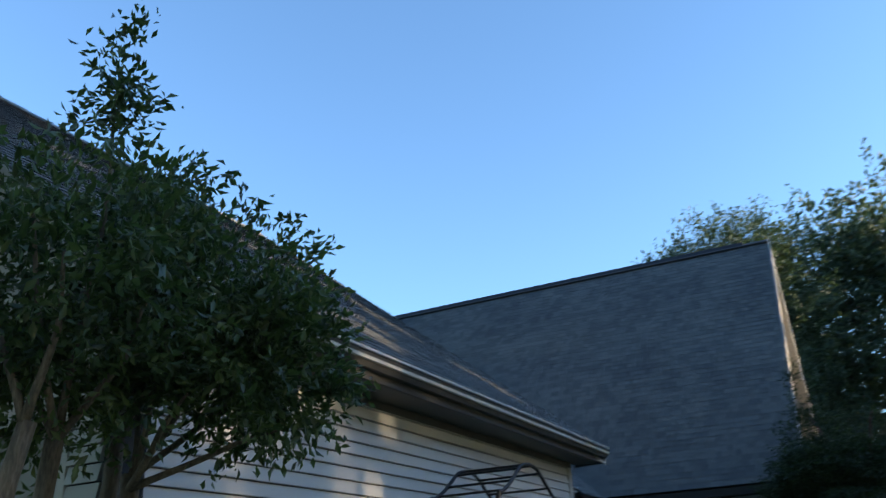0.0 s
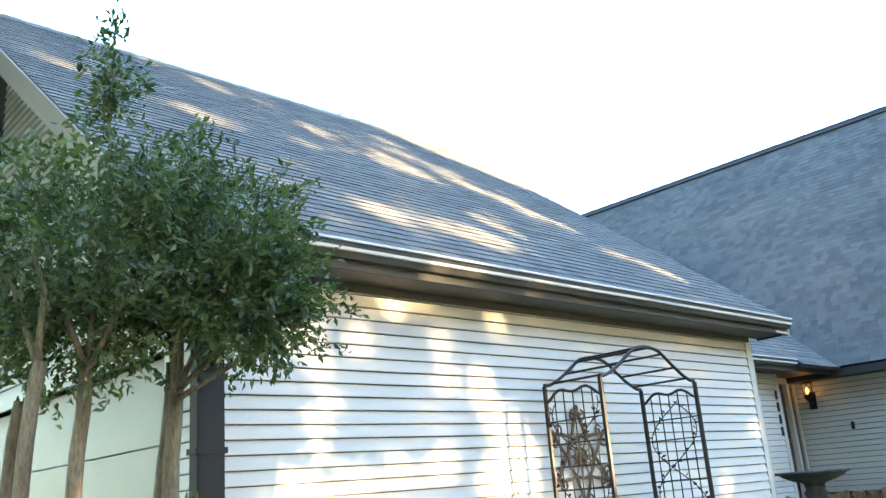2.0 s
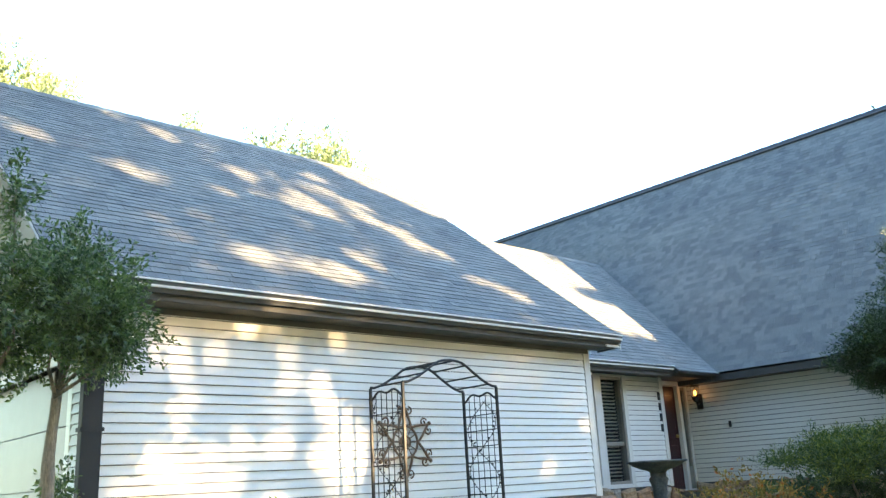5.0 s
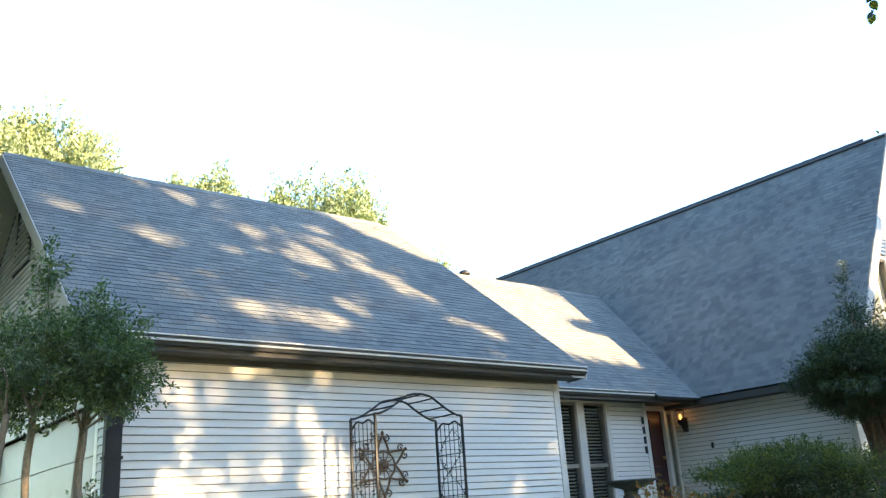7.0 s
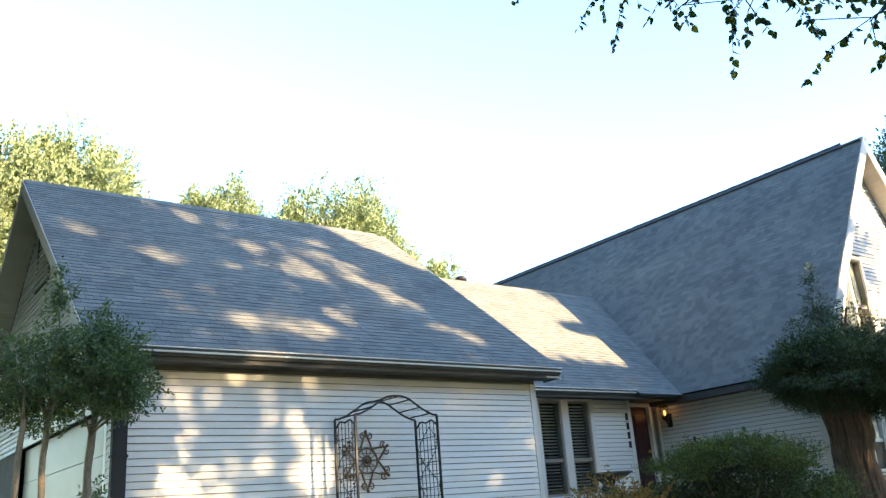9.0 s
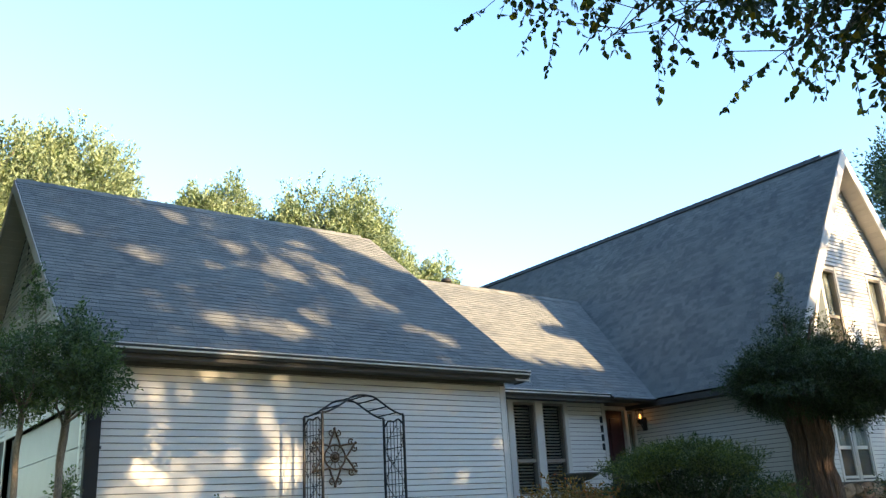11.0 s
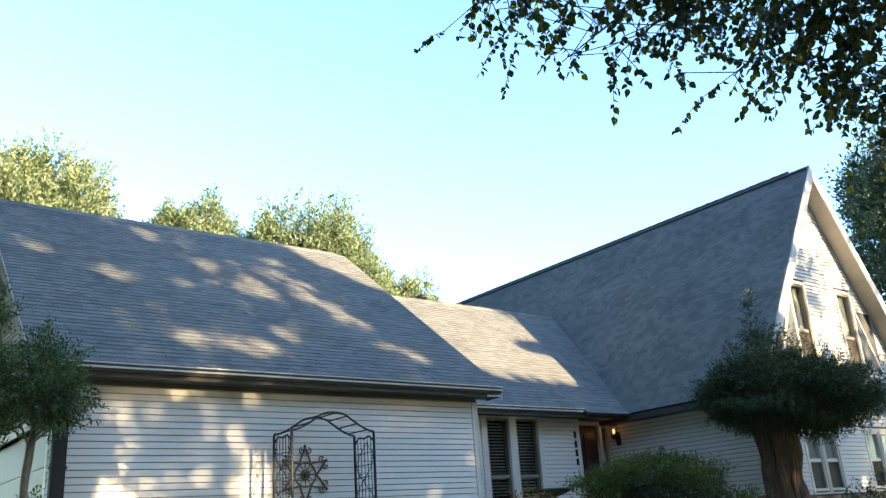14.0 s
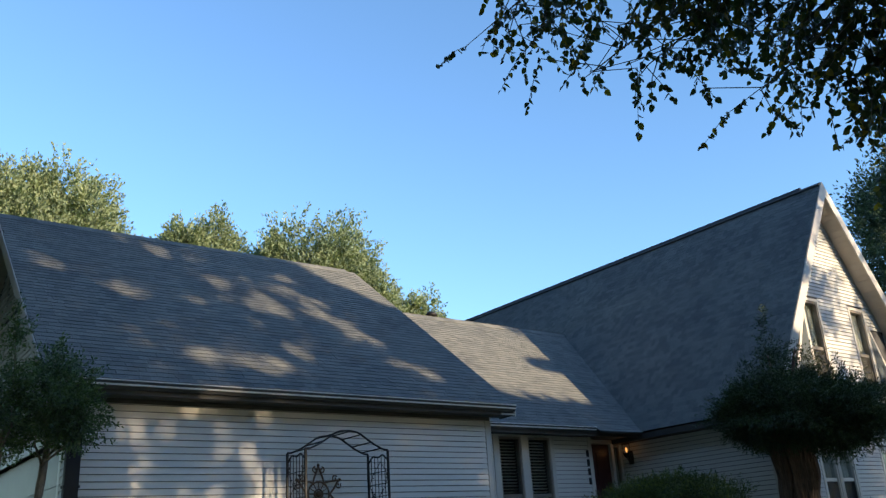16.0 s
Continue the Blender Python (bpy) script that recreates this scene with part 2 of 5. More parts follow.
# ---- mesh helpers ----
class Shape:
    """Collects vertices and faces for one mesh."""

    def __init__(self):
        self.v, self.f = [], []

    def add(self, verts, faces):
        k = len(self.v)
        self.v += [tuple(p) for p in verts]
        self.f += [tuple(i + k for i in f) for f in faces]
        return self

    def box(self, a, b, m=None):
        x0, y0, z0 = a
        x1, y1, z1 = b
        vs = [(x0, y0, z0), (x1, y0, z0), (x1, y1, z0), (x0, y1, z0), (x0, y0, z1), (x1, y0, z1), (x1, y1, z1), (x0, y1, z1)]
        if m is not None:
            vs = [m @ Vector(p) for p in vs]
        return self.add(vs, [(0, 3, 2, 1), (4, 5, 6, 7), (0, 1, 5, 4), (1, 2, 6, 5), (2, 3, 7, 6), (3, 0, 4, 7)])

    def prism(self, profile, a, b):
        """A closed outline, as points given by a function of the end (a or b), joined along a straight line."""
        n = len(profile)
        vs = [Vector(p) + Vector(a) for p in profile] + [Vector(p) + Vector(b) for p in profile]
        fs = [tuple(range(n - 1, -1, -1)), tuple(range(n, 2 * n))] + [(i, (i + 1) % n, n + (i + 1) % n, n + i) for i in range(n)]
        return self.add(vs, fs)

    def tube(self, pts, r, n=6, caps=True):
        pts = [Vector(p) for p in pts]
        rs = r if isinstance(r, (list, tuple)) else [r] * len(pts)
        vs, fs = [], []
        side = None
        for i, p in enumerate(pts):
            d = (pts[min(i + 1, len(pts) - 1)] - pts[max(i - 1, 0)]).normalized()
            if side is None:
                side = d.orthogonal().normalized()
            side = (side - d * side.dot(d)).normalized()
            up = d.cross(side)
            for k in range(n):
                a = 2 * math.pi * (k + 0.5) / n
                vs.append(p + (side * math.cos(a) + up * math.sin(a)) * rs[i])
        for i in range(len(pts) - 1):
            for k in range(n):
                fs.append((i * n + k, i * n + (k + 1) % n, (i + 1) * n + (k + 1) % n, (i + 1) * n + k))
        if caps:
            fs.append(tuple(range(n - 1, -1, -1)))
            fs.append(tuple(range(len(vs) - n, len(vs))))
        return self.add(vs, fs)

    def lathe(self, profile, centre, n=24):
        vs, fs = [], []
        for r, z in profile:
            for k in range(n):
                a = 2 * math.pi * k / n
                vs.append((centre[0] + r * math.cos(a), centre[1] + r * math.sin(a), centre[2] + z))
        for i in range(len(profile) - 1):
            for k in range(n):
                fs.append((i * n + k, i * n + (k + 1) % n, (i + 1) * n + (k + 1) % n, (i + 1) * n + k))
        fs.append(tuple(range(n - 1, -1, -1)))
        fs.append(tuple(range(len(vs) - n, len(vs))))
        return self.add(vs, fs)

    def mesh(self, name, mat, smooth=False):
        me = bpy.data.meshes.new(name)
        me.from_pydata(self.v, [], self.f)
        me.materials.append(mat)
        if smooth:
            me.polygons.foreach_set("use_smooth", [True] * len(me.polygons))
        me.update()
        return me


def part(name, shape, mat, parent=None, label="", smooth=False, bevel=0.0):
    ob = new(name, shape.mesh(name, mat, smooth))
    if parent:
        ob.parent = parent
    if label:
        tagged(ob, label)
    if bevel:
        bv = ob.modifiers.new("bevel", "BEVEL")
        bv.width, bv.segments, bv.limit_method = bevel, 2, "ANGLE"
    return ob


def thing(name, label, category, group="", kind=""):
    return tagged(new(name), label, category, group, kind)


def piece(name, me, parent, m=None):
    ob = new(name, me)
    ob.parent = parent
    if m is not None:
        ob.matrix_basis = m
    return ob


rng = np.random.default_rng(7)


def leaf_mesh(name, base, direct, length, width, mat, fold=0.25):
    """Folded pointed leaves: base points, directions, lengths and widths as arrays."""
    n = len(base)
    d = direct / np.linalg.norm(direct, axis=1, keepdims=True)
    rnd = rng.normal(size=(n, 3))
    s = np.cross(d, rnd)
    s /= np.linalg.norm(s, axis=1, keepdims=True) + 1e-9
    u = np.cross(s, d)
    L, W = length[:, None], width[:, None]
    v = np.empty((n, 4, 3))
    v[:, 0] = base
    v[:, 1] = base + d * L * 0.5 + s * W * 0.5 + u * W * fold
    v[:, 2] = base + d * L - u * L * 0.12
    v[:, 3] = base + d * L * 0.5 - s * W * 0.5 + u * W * fold
    me = bpy.data.meshes.new(name)
    me.vertices.add(n * 4)
    me.vertices.foreach_set("co", v.reshape(-1))
    k = (np.arange(n) * 4)[:, None]
    tri = (k + np.array([[0, 1, 2, 0, 2, 3]])).reshape(-1)
    me.loops.add(n * 6)
    me.loops.foreach_set("vertex_index", tri.astype(np.int32))
    me.polygons.add(n * 2)
    me.polygons.foreach_set("loop_start", (np.arange(n * 2) * 3).astype(np.int32))
    me.polygons.foreach_set("loop_total", np.full(n * 2, 3, np.int32))
    me.materials.append(mat)
    me.update(calc_edges=True)
    me.validate()
    return me


LEAF_OUTLINE = ((0.0, 0.0), (0.10, 0.36), (0.36, 0.52), (0.68, 0.36), (1.0, 0.0), (0.68, -0.36), (0.36, -0.52), (0.10, -0.36))


def round_leaf_mesh(name, base, direct, length, width, mat, fold=0.18):
    """Heart-shaped leaves folded along the midrib."""
    n = len(base)
    d = direct / np.linalg.norm(direct, axis=1, keepdims=True)
    s = np.cross(d, rng.normal(size=(n, 3)))
    s /= np.linalg.norm(s, axis=1, keepdims=True) + 1e-9
    u = np.cross(s, d)
    L, W = length[:, None], width[:, None]
    v = np.empty((n, 8, 3))
    for k, (p, q) in enumerate(LEAF_OUTLINE):
        v[:, k] = base + d * L * p + s * W * q + u * (W * fold * abs(q) * 2 - L * 0.10 * p * p)
    me = bpy.data.meshes.new(name)
    me.vertices.add(n * 8)
    me.vertices.foreach_set("co", v.reshape(-1))
    k = (np.arange(n) * 8)[:, None]
    me.loops.add(n * 10)
    me.loops.foreach_set("vertex_index", (k + np.array([[0, 1, 2, 3, 4, 0, 4, 5, 6, 7]])).reshape(-1).astype(np.int32))
    me.polygons.add(n * 2)
    me.polygons.foreach_set("loop_start", (np.arange(n * 2) * 5).astype(np.int32))
    me.polygons.foreach_set("loop_total", np.full(n * 2, 5, np.int32))
    me.materials.append(mat)
    me.update(calc_edges=True)
    me.validate()
    return me


def sprays(tips, outward, leaves, leaf_len, leaf_w, spray=0.25, droop=0.0, spread=0.8):
    """Leaves set along a short twig at every tip: arrays of base, direction, length, width."""
    n = len(tips)
    o = outward / (np.linalg.norm(outward, axis=1, keepdims=True) + 1e-9)
    o = o + rng.normal(size=(n, 3)) * 0.35
    o[:, 2] -= droop
    o /= np.linalg.norm(o, axis=1, keepdims=True)
    t = np.linspace(0, 1, leaves)[None, :, None]
    base = tips[:, None, :] + o[:, None, :] * spray * (t - 0.5) + rng.normal(size=(n, leaves, 3)) * spray * 0.10
    dirs = o[:, None, :] + rng.normal(size=(n, leaves, 3)) * spread
    dirs[:, :, 2] -= droop
    k = n * leaves
    ln = leaf_len * rng.uniform(0.65, 1.25, k)
    return base.reshape(-1, 3), dirs.reshape(-1, 3), ln, ln * leaf_w / leaf_len


def blob_points(n, centre, radii, shell=0.45, seed=0, lumps=0.25, freq=1.6, lower=-1.0):
    """Points in the outer part of a lumpy ellipsoid, with their outward directions."""
    r = np.random.default_rng(seed)
    d = r.normal(size=(n, 3))
    d /= np.linalg.norm(d, axis=1, keepdims=True)
    d[:, 2] = np.maximum(d[:, 2], lower)
    lump = np.array([noise.noise(Vector(x) * freq + Vector((seed * 3.1, 0, 0))) for x in d])
    rad = (1 + lumps * 2 * lump) * (1 - shell * r.random(n) ** 1.6)
    return np.array(centre) + d * rad[:, None] * np.array(radii), d * np.array([1, 1, 1])


def foliage(name, blobs, mat, leaves, leaf_len, leaf_w, parent, spray=0.25, droop=0.0, spread=0.8, label=""):
    parts_ = []
    for i, (n, c, rad, opts) in enumerate(blobs):
        p, d = blob_points(n, c, rad, seed=i + 11 + len(name), **opts)
        parts_.append(sprays(p, d, leaves, leaf_len, leaf_w, spray, droop, spread))
    b, d, l, w = (np.concatenate([q[k] for q in parts_]) for k in range(4))
    ob = new(name, leaf_mesh(name, b, d, l, w, mat))
    ob.parent = parent
    if label:
        tagged(ob, label)
    return ob


# ---- the ground ----
def ground_z(x, y):
    a = min(max((x + 2.4) / 11.0, 0.0), 1.0)
    return 0.46 - 1.32 * a - 0.02 * max(0.0, min(x, 60) - 8.6) * 0.5


def build_ground():
    xs = [-2000, -600, -200, -80, -40, -20] + [-14 + 0.8 * i for i in range(44)] + [25, 32, 45, 80, 200, 600, 2000]
    ys = [-2000, -600, -200, -80, -40, -24] + [-16 + 0.8 * i for i in range(52)] + [32, 45, 80, 200, 600, 2000]
    s = Shape()
    for y in ys:
        for x in xs:
            wob = 0.03 * noise.noise(Vector((x * 0.9, y * 0.9, 0))) if abs(x) < 60 and abs(y) < 60 else 0
            s.v.append((x, y, ground_z(x, y) + wob))
    n = len(xs)
    for j in range(len(ys) - 1):
        for i in range(n - 1):
            s.f.append((j * n + i, j * n + i + 1, (j + 1) * n + i + 1, (j + 1) * n + i))
    tagged(part("ground", s, SOIL, smooth=True), "sloping front yard of grass and bare soil", "ground", kind="structure")


build_ground()

# ---- the house ----
G_X, G_Y0, G_Y1 = -2.90, 2.60, 8.76           # garage front wall and its two ends
L_X, L_Y1 = -4.53, 12.74                      # link wall, and the corner beside the door
D_X = -4.82                                   # recessed wall with the front door
M_X, M_Y, M_Y1 = -1.30, 14.00, 20.30          # main gable wall, its side wall and far corner
BASE = 0.97                                   # foot of the siding
EXPO = 0.0805                                 # height of a siding course

house = thing("house", "white lap-sided house with steep grey shingle roofs and fieldstone base", "house")


def wall_frame(origin, u, n):
    """Matrix from (along, out, up) to the world."""
    u, n = Vector(u), Vector(n)
    return Matrix(((u.x, n.x, 0, origin[0]), (u.y, n.y, 0, origin[1]), (u.z, n.z, 1, origin[2]), (0, 0, 0, 1)))


board_cache = {}


def board_mesh(length):
    key = round(length, 3)
    if key not in board_cache:
        h = EXPO - 0.0058
        prof = [(0, 0.0005, 0.002), (0, 0.025, 0.0), (0, 0.026, 0.004), (0, 0.010, h), (0, 0.0005, h - 0.002)]
        board_cache[key] = Shape().prism(prof, (0, 0, 0), (key, 0, 0)).mesh("siding_board", SIDING)
    return board_cache[key]


def siding(parent, m, limits, z0, z1, openings=()):
    """Courses of lapped boards, a slit with dark backing drawing each lap's shadow; limits(z) gives the run along the
    wall at a height, openings are (s0, s1, za, zb).
    """
    z = z0
    while z < z1 - 0.02:
        s0, s1 = limits(z + EXPO / 2)
        runs = [(s0, s1)]
        for a, b, za, zb in openings:
            if z + EXPO > za + 0.02 and z < zb - 0.02:
                runs = [q for r0, r1 in runs for q in ((r0, min(r1, a)), (max(r0, b), r1)) if q[1] - q[0] > 0.01]
        for r0, r1 in runs:
            if r1 - r0 > 0.03:
                piece("siding_board", board_mesh(r1 - r0), parent, m @ Matrix.Translation((r0, 0, z)))
        z += EXPO


def thick_wall(name, m, s0, s1, z0, z1, openings=(), depth=0.16, gable=None, mat=None):
    """A wall with openings cut through it; its outer face lies at out = 0. gable: (s_mid, z_top)."""
    s = Shape()
    cuts = sorted({s0, s1, *[o[0] for o in openings], *[o[1] for o in openings]})
    for a, b in zip(cuts, cuts[1:]):
        spans = [(z0, z1)]
        for oa, ob, za, zb in openings:
            if oa <= a + 1e-6 and ob >= b - 1e-6:
                spans = [q for p0, p1 in spans for q in ((p0, min(p1, za)), (max(p0, zb), p1)) if q[1] - q[0] > 0.005]
        for p0, p1 in spans:
            s.box((a, -depth, p0), (b, 0, p1), m)
    if gable:
        mid, top = gable
        prof = [m @ Vector(p) for p in ((s0, 0, z1), (s1, 0, z1), (mid, 0, top))]
        back = m.to_3x3() @ Vector((0, -depth, 0))
        s.prism(prof, (0, 0, 0), back)
    return part(name, s, mat or SIDING, house)


shingle_cache = {}


def shingle_mesh(w, course):
    key = round(w, 3), round(course, 4)
    if key not in shingle_cache:
        t = 0.0105
        vs = [(0.002, 0.010, -0.004), (key[0] - 0.002, 0.010, -0.004), (key[0], course * 1.3, -0.004), (0, course * 1.3, -0.004),
              (0.002, -0.003, t), (key[0] - 0.002, -0.003, t), (key[0], course * 1.3, 0.003), (0, course * 1.3, 0.003)]
        sh = Shape().add(vs, [(4, 5, 6, 7), (0, 1, 5, 4), (1, 2, 6, 5), (3, 0, 4, 7)])
        me = sh.mesh("shingle", SHINGLE)
        me.materials.append(SHINGLE_EDGE)
        me.polygons[1].material_index = 1
        shingle_cache[key] = me
    return shingle_cache[key]


def roof_slope(name, corner, along, width, up, rise_len, thick=0.14, course=0.114, near=None, label=""):
    """A roof slab with lapped shingles. corner: lower corner of the top face; near(s, r): whether a shingle is among the single ones."""
    a, u = Vector(along).normalized(), Vector(up).normalized()
    n = a.cross(u).normalized()
    m = Matrix(((a.x, u.x, n.x, corner[0]), (a.y, u.y, n.y, corner[1]), (a.z, u.z, n.z, corner[2]), (0, 0, 0, 1)))
    slab = part(name, Shape().box((0.004, 0.004, -thick), (width - 0.004, rise_len, -0.006), m), FASCIA, house, label)
    r = np.random.default_rng(len(name) + int(width * 10))
    rows = int(rise_len / course)
    joined, edges, singles = Shape(), [], 0
    for i in range(rows):
        y = i * course
        s = -float(r.uniform(0, 0.28)) 
        while s < width - 0.005:
            w = float(r.choice((0.09, 0.13, 0.17, 0.22)))
            a0, a1 = max(s, -0.012), min(s + w, width + 0.012)
            if a1 - a0 > 0.02:
                lift = float(r.choice((0.0, 0.0, 0.001, 0.002)))
                tilt = m @ Matrix.Translation((a0, y, lift))
                me = shingle_mesh(a1 - a0, course)
                if singles < 300 and near and near(a0, y):
                    piece("shingle", me, slab, tilt)
                    singles += 1
                else:
                    joined.add([tilt @ q.co for q in me.vertices], [tuple(p.vertices) for p in me.polygons])
                    edges += [0, 1, 0, 0]
            s += w
    rest = part("shingles", joined, SHINGLE, slab)
    rest.data.materials.append(SHINGLE_EDGE)
    rest.data.polygons.foreach_set("material_index", edges)
    tagged(rest, kind="stuff")
    return slab


def lineal(name, prof, a, b, mat, parent=house, label="", bevel=0.0):
    return part(name, Shape().prism(prof, a, b), mat, parent, label, bevel=bevel)


def window(m, s0, s1, z0, z1, sash=0.5, blinds=True, frame_mat=None, trim=0.07):
    """A double-hung window in an opening: frame, two sashes, panes, blind slats, box coloured near-black for the dim
    room behind.
    """
    fm = frame_mat or FRAME_DARK
    f = Shape()
    for a, b in (((s0, -0.10, z0), (s0 + 0.035, 0.012, z1)), ((s1 - 0.035, -0.10, z0), (s1, 0.012, z1)),
                 ((s0 + 0.035, -0.10, z1 - 0.04), (s1 - 0.035, 0.012, z1)), ((s0 + 0.035, -0.10, z0), (s1 - 0.035, 0.016, z0 + 0.045))):
        f.box(a, b, m)
    win = part("window", f, fm, house, "tall double-hung window with closed blinds" if blinds else "tall double-hung window with pale drawn curtain")
    zm = z0 + (z1 - z0) * sash
    part("sash_rail", Shape().box((s0 + 0.036, -0.085, zm - 0.03), (s1 - 0.036, -0.02, zm + 0.03), m), fm, win)
    for za, zb, d in ((z0 + 0.046, zm - 0.031, -0.055), (zm + 0.031, z1 - 0.041, -0.035)):
        p = part("pane", Shape().box((s0 + 0.036, d - 0.004, za), (s1 - 0.036, d, zb), m), GLASS, win)
        p.visible_shadow = False
    if blinds:
        me = Shape().box((0, -0.02, -0.0015), (s1 - s0 - 0.10, 0.02, 0.0015)).mesh("slat", BLIND)
        z = z0 + 0.07
        while z < z1 - 0.06:
            piece("slat", me, win, m @ Matrix.Translation((s0 + 0.05, -0.115, z)) @ pose(0, 0, 0, 30))
            z += 0.056
    else:
        n = 40
        wave = [(s0 + 0.01 + (s1 - s0 - 0.02) * k / n, -0.112 + 0.011 * math.sin(k * 1.3) + 0.006 * math.sin(k * 0.45 + s0)) for k in range(n + 1)]
        cur = Shape()
        for (a, oa), (b, ob_) in zip(wave, wave[1:]):
            cur.add([m @ Vector(p) for p in ((a, oa, z0 + 0.02), (b, ob_, z0 + 0.02), (b, ob_, z1 - 0.02), (a, oa, z1 - 0.02))], [(0, 1, 2, 3)])
        part("curtain", cur, CURTAIN, win, smooth=True)
        part("insect_screen", Shape().box((s0 + 0.04, -0.018, z0 + 0.05), (s1 - 0.04, -0.016, zm - 0.035), m), SCREEN, win, "dark insect screen over the lower sash").visible_shadow = False
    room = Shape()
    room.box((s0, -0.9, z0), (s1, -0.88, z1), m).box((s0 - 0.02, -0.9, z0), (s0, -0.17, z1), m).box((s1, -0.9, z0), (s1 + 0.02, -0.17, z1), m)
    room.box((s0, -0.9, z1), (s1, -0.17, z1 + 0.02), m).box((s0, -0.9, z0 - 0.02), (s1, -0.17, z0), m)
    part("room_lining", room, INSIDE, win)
    t = Shape()
    if trim:
        for a, b in (((s0 - trim, -0.001, z0 - 0.03), (s0 - 0.001, 0.03, z1 + trim)), ((s1 + 0.001, -0.001, z0 - 0.03), (s1 + trim, 0.03, z1 + trim)),
                     ((s0, -0.001, z1 + 0.001), (s1, 0.03, z1 + trim))):
            t.box(a, b, m)
        part("window_trim", t, TRIM, win, "white window casing", bevel=0.004)
    part("window_sill", Shape().box((s0 - 0.09, 0.0, z0 - 0.06), (s1 + 0.09, 0.05, z0 - 0.031), m), TRIM, win)
    return win


# --- garage wing
R_X, R_Z = -7.22, 6.47                         # garage ridge
E_X, E_Z = -2.56, 2.88                         # garage eave edge
g_front = wall_frame((G_X, G_Y0, 0), (0, 1, 0), (1, 0, 0))
w = thick_wall("garage_front_wall", g_front, 0, G_Y1 - G_Y0, BASE - 0.02, 2.78, mat=LAP_SHADOW)
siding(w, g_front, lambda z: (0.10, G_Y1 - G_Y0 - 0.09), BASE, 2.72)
g_gable = wall_frame((-11.54, G_Y0, 0), (1, 0, 0), (0, -1, 0))
g_len = 11.54 + G_X
door_open = (g_len - 5.05, g_len - 0.32, 0.30, 2.30)
w = thick_wall("garage_gable_wall", g_gable, 0, g_len, 0.35, 2.78, [door_open], gable=(g_len / 2, 6.05), mat=LAP_SHADOW)
slope_g = (R_Z - E_Z) / (E_X - R_X)
siding(w, g_gable, lambda z: (max(0.0, (z - 3.0) / slope_g), min(g_len, g_len - (z - 3.0) / slope_g)), 2.31, 6.2,
       [(g_len / 2 - 0.55, g_len / 2 + 0.55, 4.75, 5.75)])
siding(w, g_gable, lambda z: (door_open[1] + 0.1, g_len - 0.02), BASE, 2.31)
thick_wall("garage_rear_gable_wall", wall_frame((-11.54, G_Y1, 0), (1, 0, 0), (0, 1, 0)), 0, g_len, 0.35, 2.78, gable=(g_len / 2, 6.05))
thick_wall("garage_back_wall", wall_frame((-11.54, G_Y0, 0), (0, 1, 0), (-1, 0, 0)), 0.0, G_Y1 - G_Y0, 0.35, 2.78)
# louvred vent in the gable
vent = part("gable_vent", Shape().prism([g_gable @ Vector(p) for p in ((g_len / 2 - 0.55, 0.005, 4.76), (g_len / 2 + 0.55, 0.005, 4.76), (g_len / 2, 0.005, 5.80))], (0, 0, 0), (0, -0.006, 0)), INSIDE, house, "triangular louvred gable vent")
for i in range(11):
    z = 4.78 + i * 0.09
    hw = 0.55 * (1 - (z - 4.76) / 1.04) - 0.01
    if hw > 0.03:
        part("slat", Shape().box((g_len / 2 - hw, 0.012, 0), (g_len / 2 + hw, 0.045, 0.035), g_gable @ Matrix.Translation((0, 0, z))), TRIM, vent)
# garage door: four panel rows
s0, s1, z0, z1 = door_open
gd = part("garage_door", Shape().box((s0, -0.13, z0), (s1, -0.10, z1), g_gable), GARAGE_DOOR, house, "closed pale taupe sectional garage door")
for i in range(4):
    part("door_panel", Shape().box((s0 + 0.004, -0.10, z0 + i * 0.5 + 0.002), (s1 - 0.004, -0.075, z0 + (i + 1) * 0.5 - 0.002), g_gable), GARAGE_DOOR, gd, bevel=0.006)
part("garage_door_trim", Shape().box((s1, -0.10, z0), (s1 + 0.10, 0.024, z1 + 0.10), g_gable).box((s0 - 0.1, -0.10, z1), (s1, 0.024, z1 + 0.12), g_gable).box((s0 - 0.1, -0.10, z0), (s0, 0.024, z1), g_gable), TRIM, house, "white garage door casing", bevel=0.005)
part("corner_board", Shape().box((0.0, 0.0, BASE - 0.03), (0.10, 0.027, 2.72), g_front), TRIM, house, bevel=0.004)
part("corner_board", Shape().box((G_Y1 - G_Y0 - 0.09, 0.0, BASE - 0.03), (G_Y1 - G_Y0, 0.027, 2.72), g_front).box((G_Y1 - G_Y0, -0.09, BASE - 0.03), (G_Y1 - G_Y0 + 0.025, 0.027, 2.72), g_front), TRIM, house, bevel=0.004)
# roof
RY0, RY1 = 2.22, 9.02
up_g = Vector((R_X - E_X, 0, R_Z - E_Z))
roof_slope("garage_roof", (E_X, RY0, E_Z), (0, 1, 0), RY1 - RY0, up_g, up_g.length, near=lambda s, r: r < 1.7, label="grey asphalt shingle roof slope")
roof_slope("garage_rear_roof", (2 * R_X - E_X, RY1, E_Z), (0, -1, 0), RY1 - RY0, (-up_g.x, 0, up_g.z), up_g.length, course=0.4)
for k in range(int((RY1 - RY0) / 0.3)):
    y = RY0 + k * 0.3
    part("ridge_cap", Shape().prism([(-0.14, 0, -0.105), (0, 0, 0.012), (0.14, 0, -0.105), (0.14, 0, -0.09), (0, 0, 0.028), (-0.14, 0, -0.09)], (R_X, y, R_Z), (R_X, min(y + 0.3, RY1), R_Z + 0.008)), SHINGLE, house)
